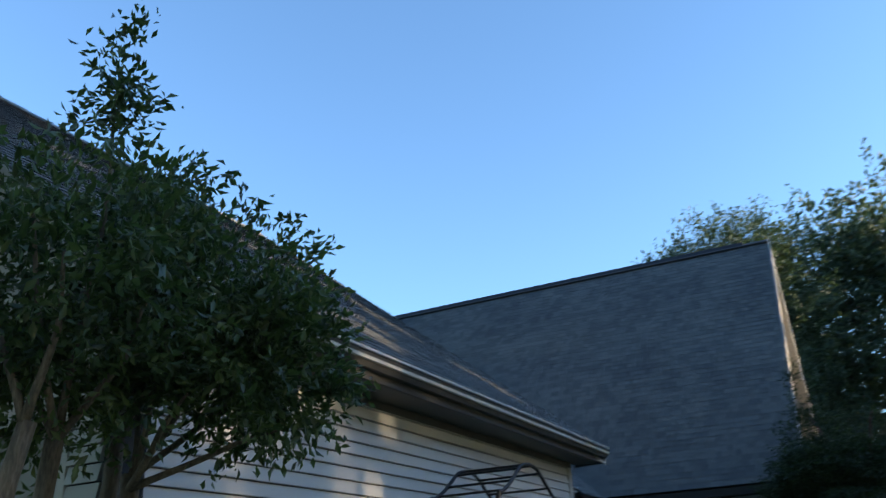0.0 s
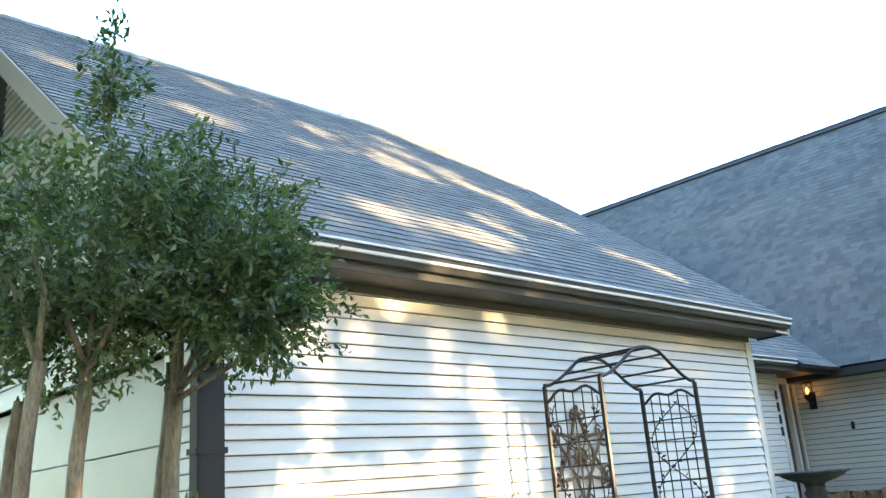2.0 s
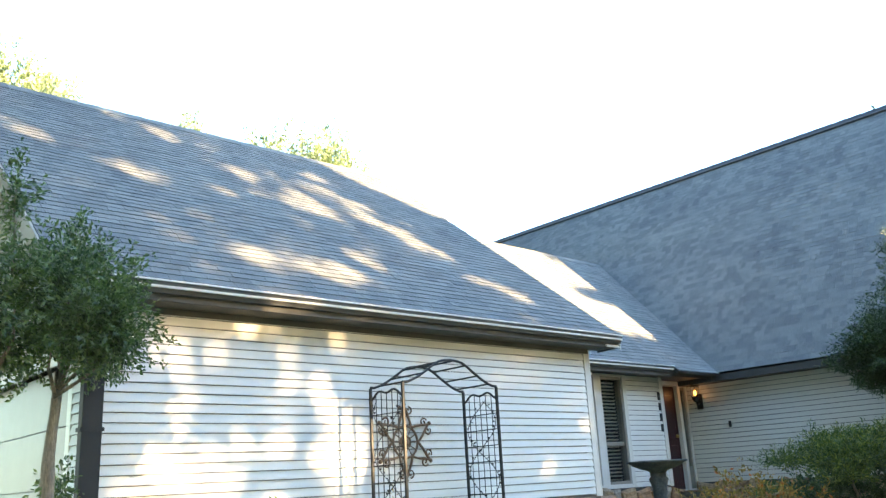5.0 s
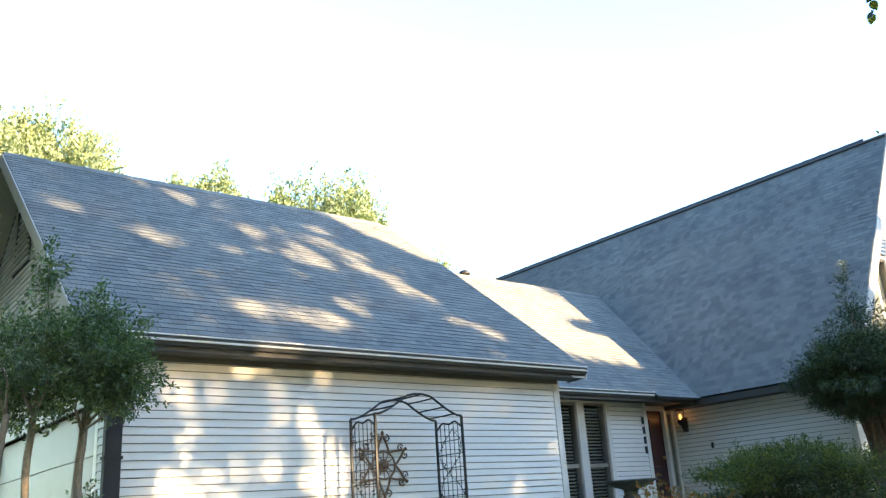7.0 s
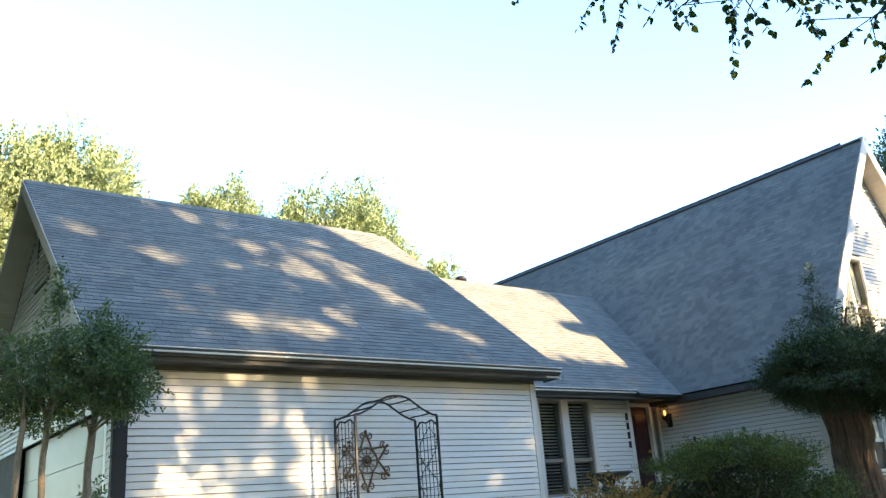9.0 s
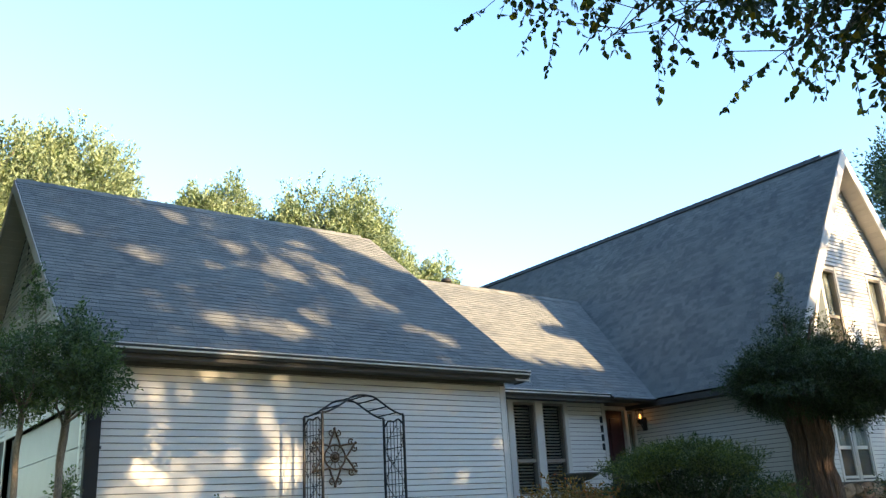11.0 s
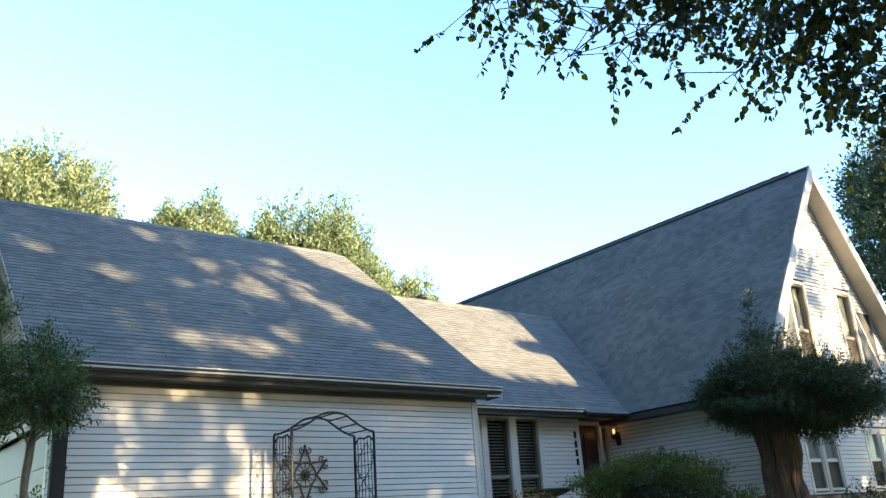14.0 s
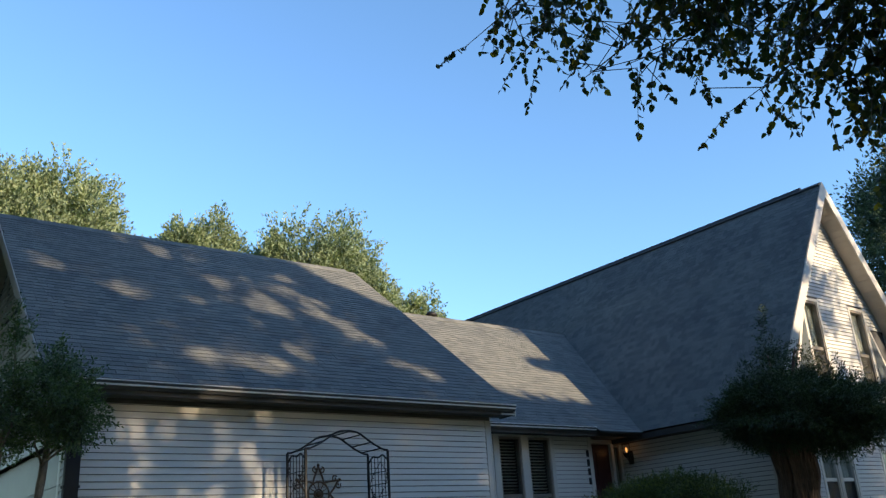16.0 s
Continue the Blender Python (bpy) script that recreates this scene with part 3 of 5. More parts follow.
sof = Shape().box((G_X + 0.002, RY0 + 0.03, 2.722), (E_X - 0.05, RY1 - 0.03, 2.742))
part("eave_soffit", sof, SOFFIT, house, "eave soffit with its shade painted in")
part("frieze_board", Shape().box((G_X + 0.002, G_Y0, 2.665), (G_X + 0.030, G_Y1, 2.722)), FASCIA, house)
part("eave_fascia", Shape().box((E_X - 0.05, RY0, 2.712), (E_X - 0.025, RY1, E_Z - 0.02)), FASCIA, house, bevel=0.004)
# boxed eave end
lineal("eave_return", [(E_X - 0.03, 0, 2.712), (E_X - 0.03, 0, 2.83), (G_X, 0, 3.13), (G_X, 0, 2.70)], (0, RY1 - 0.028, 0), (0, RY1 - 0.002, 0), FASCIA)


def gutter(name, x, y0, y1, z):
    """A gutter with its shading painted as a dark trough, a pale rolled lip and a pale lower bead."""
    prof = [(x, 0, z), (x, 0, z - 0.10), (x + 0.045, 0, z - 0.10), (x + 0.07, 0, z - 0.05), (x + 0.08, 0, z - 0.02), (x + 0.072, 0, z - 0.02), (x + 0.04, 0, z - 0.09), (x + 0.008, 0, z - 0.09), (x + 0.008, 0, z)]
    g_ = lineal(name, prof, (0, y0, 0), (0, y1, 0), FASCIA, label="metal gutter along the eave, shading painted dark between pale edges")
    part("lip", Shape().prism([(x + 0.076, 0, z - 0.011), (x + 0.090, 0, z - 0.010), (x + 0.091, 0, z + 0.003), (x + 0.078, 0, z + 0.004)], (0, y0, 0), (0, y1, 0)), GUTTER, g_, "white rolled lip")
    part("bead", Shape().prism([(x + 0.062, 0, z - 0.064), (x + 0.078, 0, z - 0.062), (x + 0.084, 0, z - 0.045), (x + 0.072, 0, z - 0.042)], (0, y0, 0), (0, y1, 0)), GUTTER, g_, "white lower bead")
    return g_


gutter("gutter", E_X - 0.024, RY0 + 0.02, RY1, E_Z - 0.015)
# rakes of the garage gables, with boarded soffits
for y0, y1 in ((RY0 - 0.03, RY0 - 0.002), (RY1 + 0.002, RY1 + 0.03)):
    for sx in (1, -1):
        ex, rx = R_X + sx * (E_X - R_X), R_X
        prof = [(ex, 0, E_Z - 0.19), (ex, 0, E_Z - 0.005), (rx, 0, R_Z - 0.005), (rx, 0, R_Z - 0.22)]
        lineal("rake_board", prof, (0, y0, 0), (0, y1, 0), RAKE_TRIM, label="pale rake board")
for sx in (1, -1):
    for ya, yb in ((RY0, G_Y0 - 0.03), (G_Y1 + 0.002, RY1)):
        for k in range(36):
            fa, fb = k / 36, (k + 0.94) / 36
            xa, xb = (R_X + sx * (E_X - R_X) * (1 - f) for f in (fa, fb))
            za, zb = (E_Z - 0.17 + (R_Z - E_Z - 0.04) * f for f in (fa, fb))
            lineal("rake_soffit", [(xa, 0, za), (xa, 0, za + 0.02), (xb, 0, zb + 0.02), (xb, 0, zb)], (0, ya, 0), (0, yb, 0), RAKE_SOFFIT)
# black downspout at the corner
dsp = Shape().box((G_X + 0.03, G_Y0 - 0.05, 0.40), (G_X + 0.12, G_Y0 + 0.105, 2.56))
dsp.tube([(G_X + 0.07, G_Y0 + 0.05, 2.55), (G_X + 0.12, G_Y0 + 0.05, 2.64), (E_X + 0.01, G_Y0 + 0.05, 2.77)], 0.045, 8)
ds = part("downspout", dsp, BLACK, house, "black square downspout at the garage corner", bevel=0.008)
for z in (0.9, 1.7, 2.4):
    part("strap", Shape().box((G_X + 0.026, G_Y0 - 0.062, z), (G_X + 0.126, G_Y0 + 0.118, z + 0.03)), BLACK, ds)

# --- link between garage and main house
LE_X, LE_Z, LR_X, LR_Z = -4.06, 2.87, -7.87, 5.93
l_front = wall_frame((L_X, G_Y1, 0), (0, 1, 0), (1, 0, 0))
def ly(y):
    return y - G_Y1
wins = [(10.34, 10.88), (11.06, 11.62)]
ops = [(ly(a), ly(b), 1.03, 2.70) for a, b in wins]
w = thick_wall("link_wall", l_front, 0, L_Y1 - G_Y1, BASE - 0.02, 2.80, ops, mat=LAP_SHADOW)
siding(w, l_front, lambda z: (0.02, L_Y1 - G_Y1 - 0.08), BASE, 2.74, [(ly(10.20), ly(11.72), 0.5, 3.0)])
for a, b in wins:
    window(l_front, ly(a), ly(b), 1.03, 2.70, sash=0.37, trim=0)
tr = Shape()
for a, b in ((10.20, 10.339), (10.881, 11.059), (11.621, 11.72)):
    tr.box((ly(a), 0.0, BASE), (ly(b), 0.032, 2.739), l_front)
tr.box((ly(10.339), 0.0, 2.701), (ly(10.881), 0.03, 2.739), l_front).box((ly(11.059), 0.0, 2.701), (ly(11.621), 0.03, 2.739), l_front)
tr.box((ly(10.339), 0.0, BASE), (ly(10.881), 0.032, 1.029), l_front).box((ly(11.059), 0.0, BASE), (ly(11.621), 0.032, 1.029), l_front)
part("window_surround", tr, TRIM, house, "white boards framing the paired windows", bevel=0.004)
part("corner_board", Shape().box((ly(L_Y1) - 0.08, 0.0, BASE - 0.02), (ly(L_Y1), 0.027, 2.74), l_front).box((ly(L_Y1), -0.28, BASE - 0.02), (ly(L_Y1) + 0.02, 0.027, 2.74), l_front), TRIM, house, bevel=0.004)
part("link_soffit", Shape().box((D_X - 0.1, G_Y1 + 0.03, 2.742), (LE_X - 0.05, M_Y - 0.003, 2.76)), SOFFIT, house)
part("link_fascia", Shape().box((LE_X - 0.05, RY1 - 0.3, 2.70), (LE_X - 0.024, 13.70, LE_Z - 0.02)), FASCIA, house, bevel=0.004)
gutter("gutter", LE_X - 0.023, RY1 - 0.25, 12.42, LE_Z - 0.012)
up_l = Vector((LR_X - LE_X, 0, LR_Z - LE_Z))
roof_slope("link_roof", (LE_X, 8.80, LE_Z), (0, 1, 0), 16.0 - 8.80, up_l, up_l.length, near=lambda s, r: r < 2.0 and s < 5.2, label="sunlit grey asphalt shingle roof slope")
roof_slope("porch_roof_edge", (LE_X + 0.13, 12.44, LE_Z - 0.098), (0, 1, 0), 1.30, up_l, 0.17, thick=0.05, course=0.085, label="shingled lower edge over the entry")
roof_slope("link_rear_roof", (2 * LR_X - LE_X, 16.0, LE_Z), (0, -1, 0), 7.2, (-up_l.x, 0, up_l.z), up_l.length, course=0.4)
for k in range(24):
    y = 8.82 + k * 0.3
    part("ridge_cap", Shape().prism([(-0.14, 0, -0.105), (0, 0, 0.012), (0.14, 0, -0.105), (0.14, 0, -0.09), (0, 0, 0.028), (-0.14, 0, -0.09)], (LR_X, y, LR_Z), (LR_X, y + 0.3, LR_Z + 0.008)), SHINGLE, house)
vp = part("vent_pipe", Shape().lathe([(0.075, 0.0), (0.075, 0.28), (0.13, 0.29), (0.14, 0.33), (0.10, 0.38), (0.02, 0.41)], (LR_X - 0.30, 11.75, LR_Z - 0.16), 14), IRON, house, "dark metal roof vent pipe with cap", smooth=True)
# recessed entry
d_wall = wall_frame((D_X, L_Y1, 0), (0, 1, 0), (1, 0, 0))
thick_wall("entry_wall", d_wall, 0, M_Y - L_Y1, 0.80, 2.80, [(0.02, 0.90, 0.86, 2.66), (0.985, 1.20, 0.86, 2.66)])
dm = part("front_door", Shape().box((0.022, -0.09, 0.86), (0.898, -0.045, 2.655), d_wall), DOOR_RED, house, "dark red panelled front door", bevel=0.004)
for a, b, za, zb in ((0.12, 0.42, 1.75, 2.5), (0.50, 0.80, 1.75, 2.5), (0.12, 0.42, 1.0, 1.62), (0.50, 0.80, 1.0, 1.62)):
    part("door_panel", Shape().box((a, -0.045, za), (b, -0.03, zb), d_wall), DOOR_RED, dm, bevel=0.012)
part("door_knob", Shape().lathe([(0.012, -0.02), (0.03, 0.0), (0.034, 0.02), (0.02, 0.045)], (0, 0, 0), 12), metal_material("brass", (0.6, 0.42, 0.16), 0.3, 1.0), dm, "brass knob", smooth=True).matrix_basis = d_wall @ Matrix.Translation((0.80, -0.03, 1.78)) @ pose(0, 0, 0, -90)
part("door_post", Shape().box((0.902, -0.10, 0.84), (0.983, 0.03, 2.74), d_wall).box((0.0, -0.1, 2.662), (1.26, 0.03, 2.74), d_wall), TRIM, house, "pale post between door and sidelight", bevel=0.004)
sl = part("sidelight", Shape().box((0.987, -0.08, 0.87), (1.02, -0.02, 2.65), d_wall).box((1.165, -0.08, 0.87), (1.198, -0.02, 2.65), d_wall).box((1.02, -0.08, 2.6), (1.165, -0.02, 2.65), d_wall).box((1.02, -0.08, 0.87), (1.165, -0.02, 1.25), d_wall), FRAME_DARK, house, "narrow dark sidelight window beside the door")
part("pane", Shape().box((1.021, -0.055, 1.251), (1.164, -0.05, 2.599), d_wall), GLASS, sl)
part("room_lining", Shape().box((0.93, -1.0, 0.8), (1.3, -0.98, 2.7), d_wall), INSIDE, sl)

# --- main house
MR_Y, MR_Z = 17.15, 7.86
ME_Y, ME_Z = 13.68, 2.80
MO_X = -0.93                                   # outer edge of the gable overhang
M_X0 = -17.0
slope_m = (MR_Z - ME_Z) / (MR_Y - ME_Y)
m_side = wall_frame((M_X, M_Y, 0), (-1, 0, 0), (0, -1, 0))
w = thick_wall("main_side_wall", m_side, 0, M_X - M_X0, BASE - 0.02, 2.95, mat=LAP_SHADOW)
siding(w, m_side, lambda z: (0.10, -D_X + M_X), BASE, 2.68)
m_gable = wall_frame((M_X, M_Y, 0), (0, 1, 0), (1, 0, 0))
def my(y):
    return y - M_Y
g_ops = [(my(15.42), my(15.93), 1.03, 2.15), (my(16.03), my(16.55), 1.03, 2.15), (my(17.75), my(18.27), 1.03, 2.15), (my(18.37), my(18.88), 1.03, 2.15),
         (my(15.96), my(16.49), 3.45, 5.12), (my(17.81), my(18.34), 3.45, 5.12)]


def gable_limits(z):
    k = max(0.0, (z - 3.10) / slope_m)
    return k, M_Y1 - M_Y - k


def gable_backing():
    """The gable wall in thin storeys, so that the openings go through it."""
    s = Shape()
    levels = sorted({BASE - 0.02, 1.03, 2.15, 3.45, 5.12, 7.40, *[2.95 + 0.25 * i for i in range(18)]})
    for za, zb in zip(levels, levels[1:]):
        a, b = gable_limits(zb)
        runs = [(a, b)]
        for oa, ob_, oz0, oz1 in g_ops:
            if za >= oz0 - 1e-6 and zb <= oz1 + 1e-6:
                runs = [q for r0, r1 in runs for q in ((r0, min(r1, oa)), (max(r0, ob_), r1)) if q[1] - q[0] > 0.01]
        for r0, r1 in runs:
            s.box((r0, -0.16, za), (r1, 0, zb), m_gable)
    return part("main_gable_wall", s, LAP_SHADOW, house)


w = gable_backing()
cut = [(a - 0.07, b + 0.07, z0 - 0.06, z1 + 0.07) for a, b, z0, z1 in g_ops]
tri_ops = [(my(15.18), my(15.90), 3.39, 4.75), (my(18.40), my(19.12), 3.39, 4.75)]
siding(w, m_gable, lambda z: (gable_limits(z)[0] + 0.02, gable_limits(z)[1] - 0.02), BASE, 7.3, cut + tri_ops)
for a, b, z0, z1 in g_ops:
    window(m_gable, a, b, z0, z1, sash=0.42 if z0 > 3 else 0.5, blinds=False, frame_mat=FRAME_DARK if z0 > 3 else TRIM)
# slanted fixed lights beside the upper windows
for side in (0, 1):
    def q(y, z, o):
        return m_gable @ Vector((my(y) if not side else my(2 * MR_Y - y), o, z))
    tri = [(15.22, 3.45), (15.86, 3.45), (15.86, 4.72)]
    wn_ = part("slanted_window", Shape().prism([q(y, z, 0.005) for y, z in ((15.10, 3.38), (15.88, 3.38), (15.88, 4.92))], (0, 0, 0), (0.022, 0, 0)), TRIM, house, "slanted fixed window under the rake")
    part("pane", Shape().prism([q(y, z, 0.03) for y, z in tri], (0, 0, 0), (0.006, 0, 0)), painted("dark_pane", (0.12, 0.14, 0.15), 0.06, 0.2), wn_)
part("corner_board", Shape().box((0, 0.0, BASE - 0.03), (0.10, 0.027, 2.9), m_side).box((-0.027, -0.10, BASE - 0.03), (0, 0.027, 3.1), m_side), TRIM, house, bevel=0.004)
up_m = Vector((0, MR_Y - ME_Y, MR_Z - ME_Z))
roof_slope("main_roof", (M_X0, ME_Y, ME_Z), (1, 0, 0), MO_X - M_X0, up_m, up_m.length, near=lambda s, r: r < 1.5 and s > 11.0, label="steep dark grey shingle roof slope in shade")
roof_slope("main_far_roof", (MO_X, 2 * MR_Y - ME_Y, ME_Z), (-1, 0, 0), MO_X - M_X0, (0, -up_m.y, up_m.z), up_m.length, course=0.4)
for k in range(int((MO_X - M_X0) / 0.3) - 1):
    x = M_X0 + k * 0.3
    part("ridge_cap", Shape().prism([(0, -0.09, -0.13), (0, 0, 0.002), (0, 0.09, -0.13), (0, 0.09, -0.09), (0, 0, 0.045), (0, -0.09, -0.09)], (x, MR_Y, MR_Z), (x + 0.3, MR_Y, MR_Z + 0.008)), RIDGE_VENT, house)
part("main_fascia", Shape().box((D_X, ME_Y + 0.01, 2.655), (MO_X, ME_Y + 0.035, ME_Z - 0.03)), FASCIA, house, bevel=0.004)
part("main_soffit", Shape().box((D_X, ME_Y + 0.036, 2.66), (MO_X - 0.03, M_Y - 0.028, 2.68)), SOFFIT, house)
for sy in (1, -1):
    ey = MR_Y - sy * (MR_Y - ME_Y)
    lineal("rake_board", [(0, ey, ME_Z - 0.36), (0, ey, ME_Z - 0.005), (0, MR_Y, MR_Z - 0.005), (0, MR_Y, MR_Z - 0.36)], (MO_X, 0, 0), (MO_X + 0.03, 0, 0), TRIM, label="wide white rake board")
    for k in range(44):
        ya, yb = (ey + (MR_Y - ey) * f for f in (k / 44, (k + 0.94) / 44))
        za, zb = (ME_Z - 0.34 + (MR_Z - ME_Z) * f for f in (k / 44, (k + 0.94) / 44))
        lineal("rake_soffit", [(0, ya, za), (0, ya, za + 0.03), (0, yb, zb + 0.03), (0, yb, zb)], (M_X + 0.03, 0, 0), (MO_X, 0, 0), RAKE_SOFFIT)
thick_wall("main_far_wall", wall_frame((M_X, M_Y1, 0), (-1, 0, 0), (0, 1, 0)), 0, M_X - M_X0, 0.4, 2.95)
thick_wall("main_back_wall", wall_frame((M_X0, M_Y, 0), (0, 1, 0), (-1, 0, 0)), 0, M_Y1 - M_Y, 0.4, 2.95, gable=((M_Y1 - M_Y) / 2, 7.4))


# --- fieldstone base
def stone_mesh(w_, h_, seed):
    r = random.Random(seed)
    n = 8
    ring = []
    for k in range(n):
        a = 2 * math.pi * k / n
        c, s_ = math.cos(a), math.sin(a)
        e = 1 / max(abs(c), abs(s_)) ** 0.9
        j = r.uniform(0.80, 1.06)
        ring.append((c * e * j * w_ / 2, s_ * e * j * h_ / 2))
    sh = Shape()
    vs = [(x, 0, z) for x, z in ring] + [(x * 0.93, 0.05, z * 0.93) for x, z in ring] + [(x * 0.6, 0.075 + r.uniform(-0.02, 0.02), z * 0.6) for x, z in ring] + [(0, 0.08 + r.uniform(-0.02, 0.02), 0)]
    fs = [(k, n + k, n + (k + 1) % n, (k + 1) % n) for k in range(n)] + [(n + k, 2 * n + k, 2 * n + (k + 1) % n, n + (k + 1) % n) for k in range(n)] + [(2 * n + k, 3 * n, 2 * n + (k + 1) % n) for k in range(n)]
    return sh.add(vs, fs).mesh("stone", STONE)


stones = {k: [stone_mesh(k, hgt, i * 7 + int(k * 100)) for i in range(4) for hgt in (0.27,)] for k in (0.22, 0.31, 0.42)}


def stone_base(m, length, z1, rows=2):
    base = part("foundation", Shape().box((0, -0.16, z1 - rows * 0.27 - 0.1), (length, 0.012, z1), m), MORTAR, house, "rough brown fieldstone foundation")
    for j in range(rows):
        s = random.uniform(-0.1, 0.0)
        while s < length:
            wd = random.choice((0.22, 0.31, 0.42))
            hh = random.uniform(0.8, 1.22)
            if s + wd * 0.5 > 0:
                piece("stone", random.choice(stones[wd]), base, m @ Matrix.Translation((s + wd / 2, 0.005, z1 - 0.13 - j * 0.265 + random.uniform(-0.045, 0.035))) @ pose(0, 0, 0, 0, random.uniform(-16, 16), 0) @ Matrix.Diagonal((1.0, random.uniform(0.8, 1.6), hh, 1)))
            s += wd * random.uniform(0.92, 1.0)


stone_base(g_front, G_Y1 - G_Y0, BASE - 0.01)
stone_base(l_front, L_Y1 - G_Y1, BASE - 0.01)
stone_base(m_side, M_X - D_X, BASE - 0.01)
stone_base(m_gable, M_Y1 - M_Y, BASE - 0.01)
for m_, n_ in ((g_gable @ Matrix.Translation((door_open[1] + 0.1, 0, 0)), 0.2),):
    stone_base(m_, n_, BASE - 0.01)


# --- front step of brick
step = thing("front_step", "low red brick front step at the entry", "step")
part("core", Shape().box((D_X, L_Y1 + 0.02, 0.3), (-3.62, M_Y - 0.08, 0.84)).box((-3.62, L_Y1 + 0.02, 0.3), (-3.30, M_Y - 0.08, 0.66)), MORTAR, step)
bm = Shape().box((0, 0, 0), (0.10, 0.19, 0.06)).mesh("brick", BRICK)
for j, (x, top) in enumerate(((-3.62, 0.84), (-3.30, 0.66))):
    for r_ in range(4):
        for k in range(6):
            piece("brick", bm, step, Matrix.Translation((x - 0.07, L_Y1 + 0.03 + k * 0.2, top - 0.06 - r_ * 0.07)))
    for q_ in range(6):
        for c_ in range(9 if j == 0 else 3):
            piece("brick", bm, step, Matrix.Translation((x - 0.18 - c_ * 0.11, L_Y1 + 0.03 + q_ * 0.2, top - 0.045)))


# ---- things at the house ----
def build_arbor():
    ar = thing("garden_arbor", "dark iron garden arbor with arched top and lattice sides", "arbor")
    X = (-2.70, -2.21)
    Y = (5.19, 6.40)
    top = 2.09
    for x in X:
        for y in Y:
            part("post", Shape().tube([(x, y, ground_z(x, y) - 0.05), (x, y, top)], 0.018, 6), IRON, ar)
        pts = []
        for i in range(25):
            t = i / 24
            y = Y[0] + (Y[1] - Y[0]) * t
            e = min(t, 1 - t) * 2
            z = top + 0.24 * (math.sin(min(1.0, e) * math.pi / 2) ** 1.1) * (0.35 + 0.65 * min(1, e * 1.4))
            pts.append((x, y, z if e > 0.08 else top + 0.01))
        part("arch", Shape().tube(pts, 0.013, 6), IRON, ar)
    for i in (2, 5, 8, 11, 13, 16, 19, 22):
        part("arch_bar", Shape().tube([(X[0], pts[i][1], pts[i][2]), (X[1], pts[i][1], pts[i][2])], 0.009, 5), IRON, ar)
    for y in Y:
        rail = [(X[0] + (X[1] - X[0]) * t / 12, y, top - 0.10 + 0.055 * math.sin(math.pi * t / 12) - 0.02 * math.cos(4 * math.pi * t / 12)) for t in range(13)]
        part("side_rail", Shape().tube(rail, 0.011, 5), IRON, ar)
        for k in range(1, 6):
            x = X[0] + (X[1] - X[0]) * k / 6
            part("lattice_bar", Shape().tube([(x, y, ground_z(x, y) + 0.02), (x, y, rail[k * 2][2])], 0.0055, 4), IRON, ar)
        z = 0.75
        while z < 1.95:
            part("lattice_bar", Shape().tube([(X[0], y, z), (X[1], y, z)], 0.0045, 4), IRON, ar)
            z += 0.155
        # iron leaves wired to the lattice on a winding stem
        r = np.random.default_rng(int(y * 10))
        b, d = [], []
        for st in (0, 1):
            for k in range(34):
                z = 0.7 + k * 0.037
                x = X[0] + (X[1] - X[0]) * (0.5 + 0.42 * math.sin(z * 6.5 + st * 2.6 + y))
                b.append((x, y + r.uniform(-0.012, 0.012), z))
                d.append((r.choice((-1, 1)) * r.uniform(0.4, 1), r.uniform(-0.5, 0.5), r.uniform(-0.2, 0.9)))
            stem = [(X[0] + (X[1] - X[0]) * (0.5 + 0.42 * math.sin(z * 6.5 + st * 2.6 + y)), y, z) for z in np.linspace(0.65, 1.97, 40)]
            part("vine_stem", Shape().tube(stem, 0.004, 4), IRON, ar)
        n = len(b)
        ob = new("iron_leaves", leaf_mesh("iron_leaves", np.array(b), np.array(d), r.uniform(0.03, 0.05, n), r.uniform(0.02, 0.034, n), IRON))
        ob.parent = ar


build_arbor()


